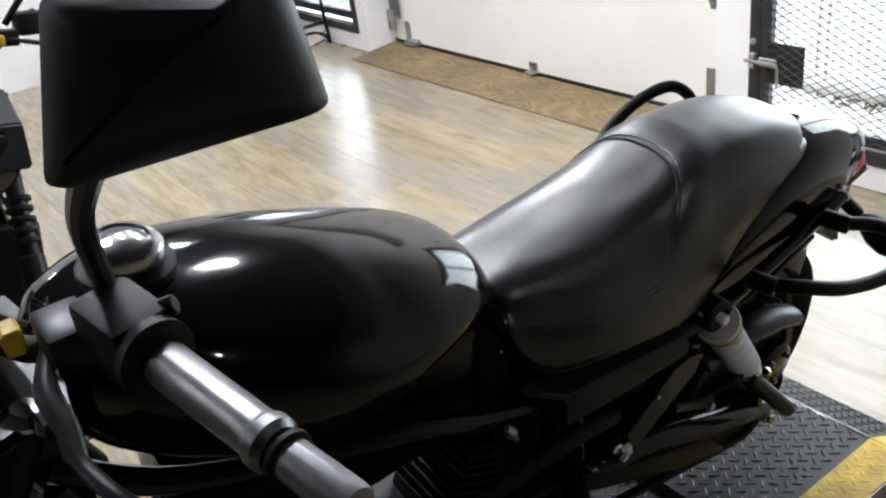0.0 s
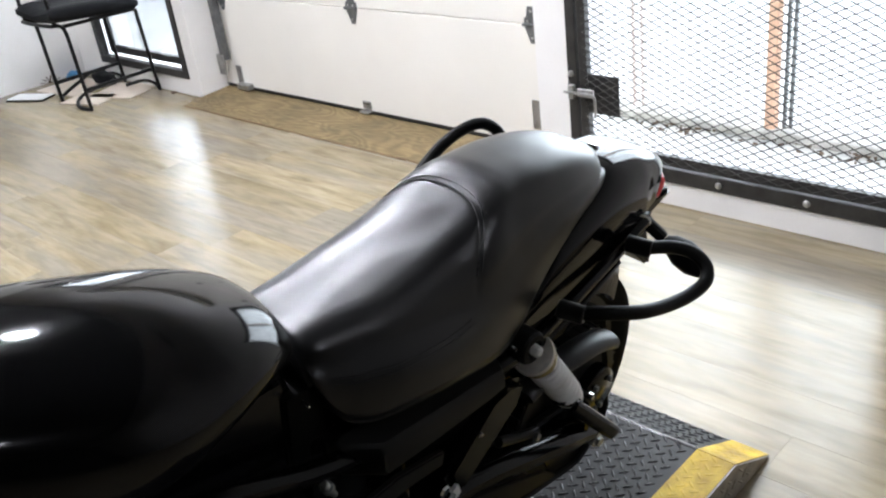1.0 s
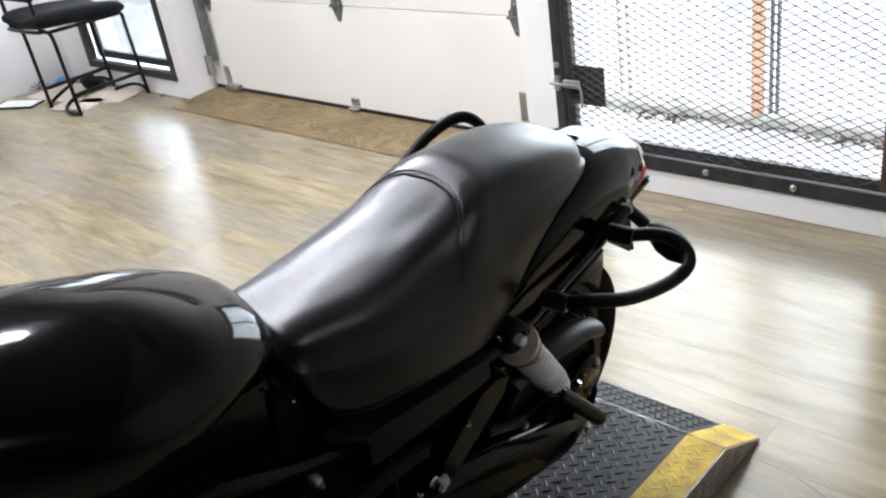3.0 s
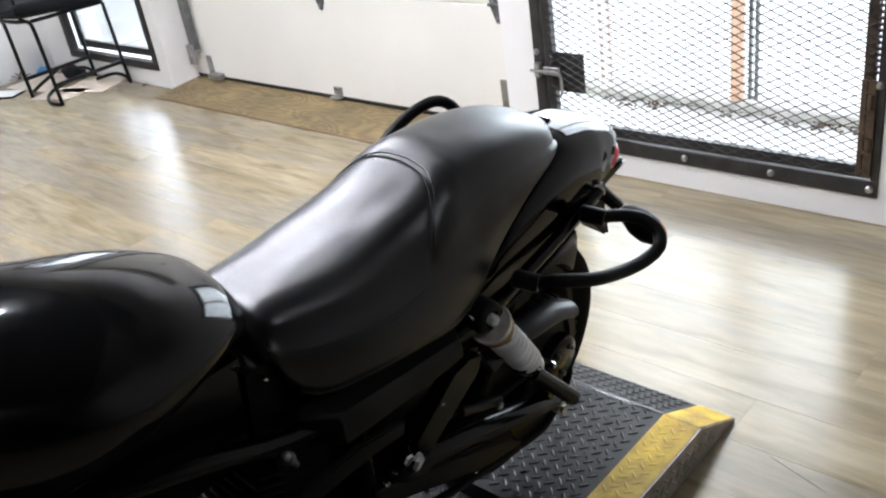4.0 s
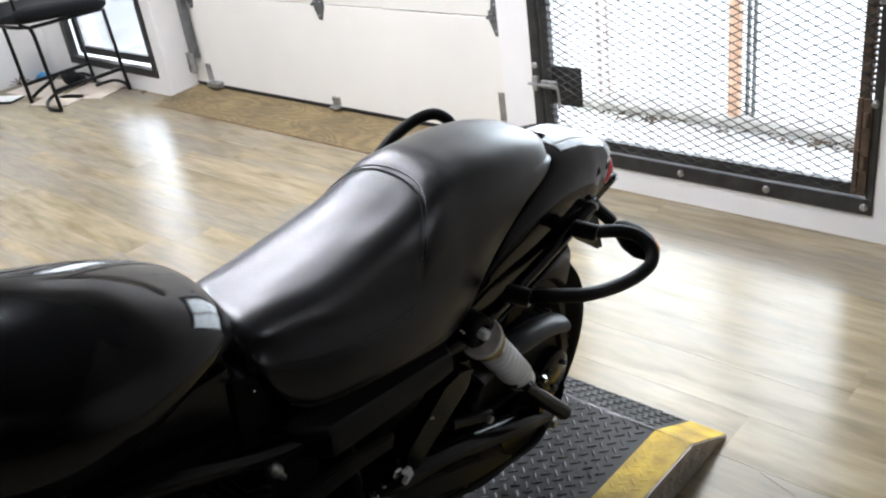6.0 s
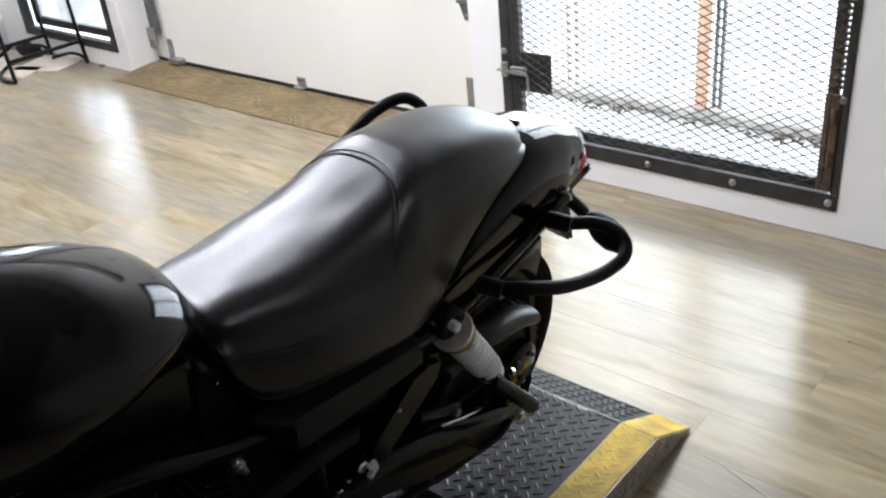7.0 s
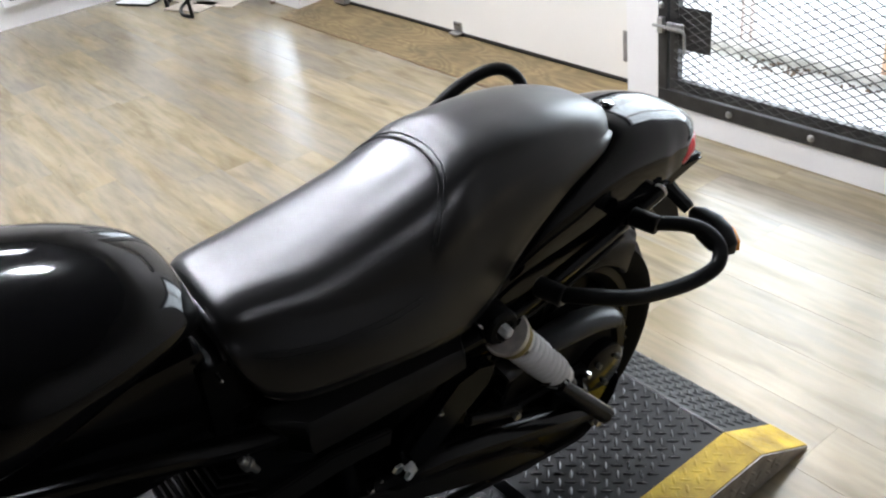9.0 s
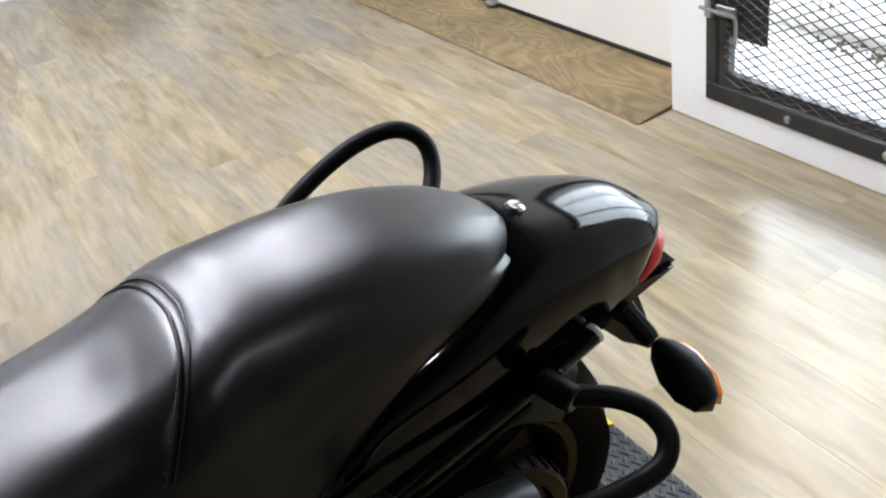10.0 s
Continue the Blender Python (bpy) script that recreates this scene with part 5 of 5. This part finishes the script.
def mirror(side, base, mid, corners):
    stem = part("mirror_stem", tube([base, mid, tuple((Vector(corners[3]) * 0.85 + Vector(corners[1]) * 0.15))], 0.0088, 10, 6), M_SATIN, bar)
    tl, tr, br, bl = [Vector(c) for c in corners]
    c = (tl + tr + br + bl) / 4
    u = (tr - tl).normalized()
    v = (tl - bl)
    nrm = u.cross(v).normalized()  # towards the back of the head
    secs = []
    for depth, shrink in ((-0.010, 0.96), (-0.006, 1.0), (0.004, 1.0), (0.018, 0.93), (0.028, 0.72), (0.032, 0.40)):
        ring = []
        quad = (bl, br, tr, tl)
        for q in range(4):
            a, b2 = quad[q], quad[(q + 1) % 4]
            prev = quad[q - 1]
            for t in range(5):
                ang = t / 4
                e = 0.10
                p0 = a + (prev - a) * e
                p2 = a + (b2 - a) * e
                p = (1 - ang) ** 2 * p0 + 2 * ang * (1 - ang) * a + ang * ang * p2
                ring.append(c + (p - c) * shrink + nrm * depth)
        secs.append(ring)
    head = part("mirror_head", loft(secs), M_SHELL, bar, "black plastic mirror shell", smooth=35)
    quad = (bl, br, tr, tl)
    part("mirror_glass", loft([[c + (p - c) * 0.9 - nrm * 0.0105 for p in quad], [c + (p - c) * 0.9 - nrm * 0.0125 for p in quad]]), M_MIRROR, head, smooth=0)
    # thin dark tube standing in for the shaded crease between the shell's facets
    part("shell_crease", tube([c + (bl - c) * 0.66 + nrm * 0.0285, c + (bl - c) * 0.40 + nrm * 0.0318, c + nrm * 0.0322, c + (tr - c) * 0.40 + nrm * 0.0318, c + (tr - c) * 0.66 + nrm * 0.0285], 0.0017, 6, 4), M_RUBBER, head)


def loc(p):
    return tuple(BIKE.inverted() @ Vector(p))


mirror(-1, (0.079, -0.171, 1.21), (0.056, -0.262, 1.335), [loc(p) for p in ((0.0545, 0.3603, 1.5349), (0.1298, 0.2838, 1.5264), (0.1394, 0.283, 1.4652), (0.0267, 0.3581, 1.4431))])
mirror(1, (-0.005, 0.20, 1.12), (-0.03, 0.27, 1.24), [(-0.06, 0.40, 1.33), (-0.05, 0.25, 1.34), (-0.03, 0.25, 1.25), (-0.03, 0.40, 1.27)])


def turn_signal(s):
    stem = part("signal_stem", tube([(1.455, 0.03 * s, 0.700), (1.47, 0.07 * s, 0.678), (1.478, 0.105 * s, 0.655)], [0.018, 0.014, 0.012], 10, 4), M_BLACKPL, bike)
    c = Vector((1.488, 0.156 * s, 0.630))
    d = Vector((0.05, 0.93 * s, -0.40)).normalized()
    body = part("signal_body", lathe(c - d * 0.055, c + d * 0.06, [(0, 0.008), (0.015, 0.021), (0.045, 0.031), (0.075, 0.030), (0.10, 0.019), (0.112, 0.0)], 20), M_BLACKPL, stem)
    bm = lathe(c - d * 0.045 + Vector((0.018, 0, -0.004)), c + d * 0.06 + Vector((0.018, 0, -0.004)), [(0, 0.005), (0.010, 0.015), (0.035, 0.0215), (0.065, 0.021), (0.088, 0.013), (0.099, 0.0)], 20)
    part("signal_lens", bm, M_AMBER, body, "amber lens")


for_sides(turn_signal)


# ---- low lift platform ----
def lift_platform():
    lift = empty("lift_platform", pose(1.60, 0.655, 0, 0, 0, 0))
    H, W, LEN, R = 0.10, 0.68, 2.75, 0.180
    XF = -0.445
    deck = part("deck", box(XF, 0, 0, W, 0.003, H), M_PLATE, lift, "black diamond tread plate deck", smooth=0)
    # Near side is widened out of view so the bike's flank reflects black.
    front = part("front_deck", box(-LEN, XF - 0.004, -0.90, W + 0.004, 0.003, H - 0.042, 0.002), M_PLATE, lift, "lower front deck, widened out of view to darken reflections", smooth=0)
    ramp = part("ramp", extrude_poly([(0.001, 0.003), (0.001, H), (R, 0.006), (R, 0.003)], "y", 0, W), M_PLATE, lift, smooth=0)
    sl = math.hypot(R, H - 0.006)
    down = math.atan2(H - 0.006, R)
    for y0, y1 in ((0.0, 0.097), (W - 0.097, W)):
        part("yellow_edge", box(XF, 0, y0, y1, H, H + 0.002), M_YELLOW, lift, "yellow painted edge strip", smooth=0)
        part("yellow_edge", box(0, sl, y0, y1, 0, 0.002, m=pose(0.001, 0, H, 0, math.degrees(down), 0)), M_YELLOW, lift, smooth=0)
    part("side_skirt", extrude_poly([(XF, 0.004), (R, 0.004), (R, 0.006), (0, H), (XF, H)], "y", -0.004, -0.001), M_ALU, lift, "bare worn tread plate skirt", smooth=0)

    def bars(name, material, y0, y1, x0, x1, m, z, under=False):
        high = 0.0013 if material is M_YELLOW else 0.0026
        bm = bmesh.new()
        P = 0.0355
        spots = []
        for i in range(-1, int((x1 - x0) / P) + 1):
            for j in range(-1, int((y1 - y0) / P) + 1):
                spots += [(x0 + (i + 0.25) * P, y0 + (j + 0.25) * P, 1), (x0 + (i + 0.75) * P, y0 + (j + 0.75) * P, -1)]
        for cx, cy, way in spots:
            if under and cy > H * (1 - cx / R) - 0.014:
                continue
            if not (x0 + 0.009 < cx < x1 - 0.009 and y0 + 0.009 < cy < y1 - 0.009):
                continue
            a = radians(45 * way)
            ux, uy = math.cos(a), math.sin(a)
            L2, w = 0.0145, 0.0036
            foot = [(cx - ux * L2, cy - uy * L2), (cx - uy * w - ux * L2 * 0.5, cy + ux * w - uy * L2 * 0.5), (cx - uy * w + ux * L2 * 0.5, cy + ux * w + uy * L2 * 0.5), (cx + ux * L2, cy + uy * L2), (cx + uy * w + ux * L2 * 0.5, cy - ux * w + uy * L2 * 0.5), (cx + uy * w - ux * L2 * 0.5, cy - ux * w - uy * L2 * 0.5)]
            vs = [bm.verts.new(m @ Vector((*p, z))) for p in foot]
            t0 = bm.verts.new(m @ Vector((cx - ux * L2 * 0.62, cy - uy * L2 * 0.62, z + high)))
            t1 = bm.verts.new(m @ Vector((cx + ux * L2 * 0.62, cy + uy * L2 * 0.62, z + high)))
            for f in ((vs[0], t0, vs[1]), (vs[0], vs[5], t0), (vs[1], t0, t1, vs[2]), (vs[5], vs[4], t1, t0), (vs[3], vs[2], t1), (vs[3], t1, vs[4])):
                bm.faces.new(f)
        ob = part(name, bm, material, deck, smooth=60)
        tagged(ob, kind="stuff")
    one = Matrix.Identity(4)
    slope = pose(0.001, 0, H, 0, math.degrees(down), 0)
    bars("tread", M_BARS, 0.098, W - 0.098, XF, 0, one, H)
    bars("tread", M_BARS, -0.89, W - 0.002, -LEN, XF - 0.006, one, H - 0.042)
    bars("tread", M_BARS, 0.098, W - 0.098, 0.004, sl, slope, 0)
    bars("tread", M_YELLOW, 0.002, 0.096, XF, 0, one, H + 0.002)
    bars("tread", M_YELLOW, 0.002, 0.096, 0.004, sl, slope, 0.002)
    bars("tread", M_YELLOW, W - 0.096, W - 0.002, XF, 0, one, H + 0.002)
    side = Matrix(((1, 0, 0, 0), (0, 0, -1, -0.004), (0, 1, 0, 0), (0, 0, 0, 1)))
    bars("tread", M_ALU, 0.006, H - 0.006, XF, 0, side, 0)
    bars("tread", M_ALU, 0.006, H - 0.006, 0.0, R, side, 0, under=True)
    part("worn_ridge", tube([(0.002, 0.10 + 0.04 * k, H - 0.0052 + 0.0012 * (k % 2)) for k in range(13)], 0.0075, 10, 2), M_BARS, lift, "scuffed bright ridge between deck and ramp")
    return tagged(lift, "low black tread plate motorcycle lift with yellow edges", "lift")


lift_platform()


# ---- chair by the window ----
def tall_chair():
    c = empty("tall_chair")

    def add(name, pts, r=0.012):
        return part(name, tube(pts, r, 10, 5), M_SATIN, c)
    # back legs run up into the back posts
    for y in (5.575, 5.995):
        add("back_leg", [(2.452, y, 0.010), (2.447, y, 0.15), (2.440, y, 0.45), (2.432, y, 0.535), (2.410, y, 0.565), (2.360, y, 0.575)])
        add("back_post", [(2.400, y, 0.573), (2.375, y, 0.60), (2.372, y, 0.75), (2.360, y, 0.95)])
        add("stretcher", [(2.445, y, 0.140), (2.70, y - 0.01, 0.145), (2.915, y - 0.02, 0.150)], 0.013)
        if y < 5.8:
            add("runner", [(2.452, y, 0.012), (2.436, y + 0.12, 0.012), (2.490, y + 0.27, 0.014), (2.560, y + 0.33, 0.030), (2.590, y + 0.24, 0.070), (2.625, y + 0.10, 0.110), (2.680, y - 0.005, 0.140)], 0.012)
            continue
        add("runner", [(2.455, y, 0.012), (2.475, y + 0.05, 0.012), (2.51, y + 0.11, 0.016), (2.56, y + 0.09, 0.05), (2.62, y + 0.0, 0.11), (2.68, y - 0.005, 0.140)], 0.012)
    for y in (5.515, 5.985):
        add("front_leg", [(2.925, y, 0.010), (2.915, y, 0.15), (2.905, y, 0.40), (2.90, y, 0.56)])
        add("front_foot", [(2.925, y, 0.012), (2.925, y + 0.06, 0.05), (2.90, y + 0.16, 0.062), (2.80, y + 0.22, 0.05)], 0.011)
    add("seat_bar", [(2.360, 5.575, 0.575), (2.345, 5.68, 0.577), (2.345, 5.89, 0.577), (2.360, 5.995, 0.575)])
    add("seat_rail", [(2.43, 5.565, 0.560), (2.90, 5.525, 0.560)])
    add("seat_rail", [(2.43, 5.985, 0.560), (2.90, 5.985, 0.560)])
    secs = []
    for k in range(17):
        t = k / 16
        x = 2.335 + 0.60 * t
        e = math.sqrt(max(0.0, 1 - (2 * t - 1) ** 6))
        ring = []
        for q in range(24):
            a = q * 2 * math.pi / 24
            yy = 5.755 + 0.265 * math.copysign(abs(math.cos(a)) ** 0.45, math.cos(a)) * (0.9 + 0.1 * e)
            hh = 0.052 * math.copysign(abs(math.sin(a)) ** 0.7, math.sin(a)) * (0.35 + 0.65 * e)
            dip = -0.020 * math.cos((yy - 5.755) / 0.27 * math.pi) * (1 if hh > 0 else 0.3)
            ring.append((x, yy, 0.612 + hh + dip - 0.03 * t * t + 0.02 * (1 - t)))
        secs.append(ring)
    part("seat", loft(secs), M_FABRIC, c, "thick dished black fabric seat", smooth=50)
    part("backrest", box(2.345, 2.385, 5.535, 6.035, 0.76, 1.02, 0.018, seg=3), M_FABRIC, c)
    return tagged(c, "tall black padded chair on black tubular legs by the window", "chair")


tall_chair()

# clutter on the floor below the chair
TILE_LABEL = "loose beige floor tile lying under the tall chair"
for (cx, cy, w, l, a) in ((2.80, 5.78, 0.32, 0.38, 20), (2.575, 5.85, 0.22, 0.34, 20), (2.69, 6.29, 0.34, 0.46, 8)):
    t = mesh_ob("floor_tile", box(-w / 2, w / 2, -l / 2, l / 2, 0, 0.010, 0.002), M_CARD, 0)
    t.matrix_world = pose(cx, cy, 0.001, 0, 0, a)
    tagged(t, TILE_LABEL, "tile", "loose floor tiles")


def soft_lump(name, c, r, material, label, cat, seed, amp=0.25):
    bm = bmesh.new()
    bmesh.ops.create_icosphere(bm, subdivisions=3, radius=1.0)
    for v in bm.verts:
        k = 1 + amp * noise.noise(v.co * 2.2 + Vector((seed, 0, 0)))
        v.co = Vector((v.co.x * r[0] * k, v.co.y * r[1] * k, max(-0.0, (v.co.z + 0.55) / 1.55) * r[2] * k))
    ob = mesh_ob(name, bm, material, 60)
    ob.location = c
    return tagged(ob, label, cat)


soft_lump("shoe", (2.84, 6.12, 0.011), (0.055, 0.15, 0.085), M_FABRIC, "dark shoe lying on the tiles by the wall", "shoe", 3)
soft_lump("plastic_bag", (2.83, 6.58, 0.001), (0.06, 0.05, 0.05), M_BLUE, "small crumpled blue plastic bag by the wall", "bag", 9)
leaf = empty("dry_leaf", pose(2.64, 6.59, 0.0))
for k in range(6):
    a = radians(20 + 28 * k)
    part("leaf_lobe", tube([(0, 0, 0.012), (0.04 * math.cos(a), -0.006, 0.012 + 0.035 * math.sin(a)), (0.085 * math.cos(a), -0.012, 0.014 + 0.055 * math.sin(a))], [0.009, 0.013, 0.003], 6, 3, flat=0.25), M_BROWN, leaf)
tagged(leaf, "curled dry brown leaf on the floor by the wall", "leaf")
tray = empty("paper_tray", pose(2.385, 6.36, 0.0, 0, 0, 25))
part("tray_base", box(-0.07, 0.07, -0.16, 0.16, 0.002, 0.012, 0.004), M_FABRIC, tray)
part("sheet", box(-0.066, 0.066, -0.155, 0.155, 0.0125, 0.018, 0.002), M_PAPER, tray, "white paper sheets")
tagged(tray, "flat dark tray holding white paper on the floor", "tray")
soft_lump("pebble", (2.935, 5.36, 0.0), (0.02, 0.016, 0.014), M_BROWN, "small dark pebble beside the post", "pebble", 5)

# niche in the side wall with a dark bag
nb = empty("wall_cabinet")
part("cabinet_body", box(1.55, 2.29, 6.56, 6.658, 0.16, 0.60, 0.004), M_WALL, nb, "white painted box")
part("cabinet_recess", box(1.60, 2.30, 6.545, 6.562, 0.20, 0.56, 0.003), M_GREY, nb, "dark grey front")
tagged(nb, "low white box with a dark grey front on the wall", "cabinet")

# a second motorcycle parked behind
second = copy_thing(bike, pose(0.02, 2.40, 0.0, LEAN_DEG, 0, 90))
tagged(second, "second black motorcycle parked on the wooden floor behind")

# ---- floor planks ----
PW, PL = 0.178, 1.22


def plank_mesh(w, l):
    bm = box(0.00015, w - 0.00015, 0.00015, l - 0.00015, -0.003, 0.0, 0.0002)
    me = bpy.data.meshes.new("plank")
    bm.to_mesh(me)
    bm.free()
    me.materials.append(M_FLOOR)
    return me


_plank = plank_mesh(PW, PL)
rng = random.Random(4)
rest = bmesh.new()
i = 0
x = X_WALL - PW
while x > ROOM_X0:
    y = ROOM_Y0 - rng.random() * PL
    while y < ROOM_Y1:
        near = -0.2 < x and -0.4 < y + PL
        y_lo, y_hi = max(y, ROOM_Y0), min(y + PL, ROOM_Y1)
        if near and y_hi - y_lo > PL - 0.01:
            ob = new("plank", _plank)
            ob.location = (x, y, 0)
            ob.parent = floor
        elif y_hi - y_lo > 0.02:
            box(x + 0.0006, x + PW - 0.0006, y_lo + 0.0006, y_hi - 0.0006, -0.003, 0.0, 0, rest)
        y += PL
    x -= PW
box(X_WALL + 0.0006, X_OUT - 0.01, DOORWAY[0], DOORWAY[1], -0.003, 0.0, 0, rest)
tagged(part("planks", rest, M_FLOOR, floor, smooth=0), kind="stuff")
SCRATCHES = [[(1.703, 0.526, 0.0004), (1.680, 0.453, 0.0004), (1.654, 0.369, 0.0004)], [(1.477, 0.631, 0.0004), (1.489, 0.463, 0.0004), (1.497, 0.342, 0.0004)]]
for pts in SCRATCHES:
    part("scratch", tube(pts, 0.0016, 6, 4, flat=0.5), M_JOINT, floor, "dark scuffed scratch in the floor")
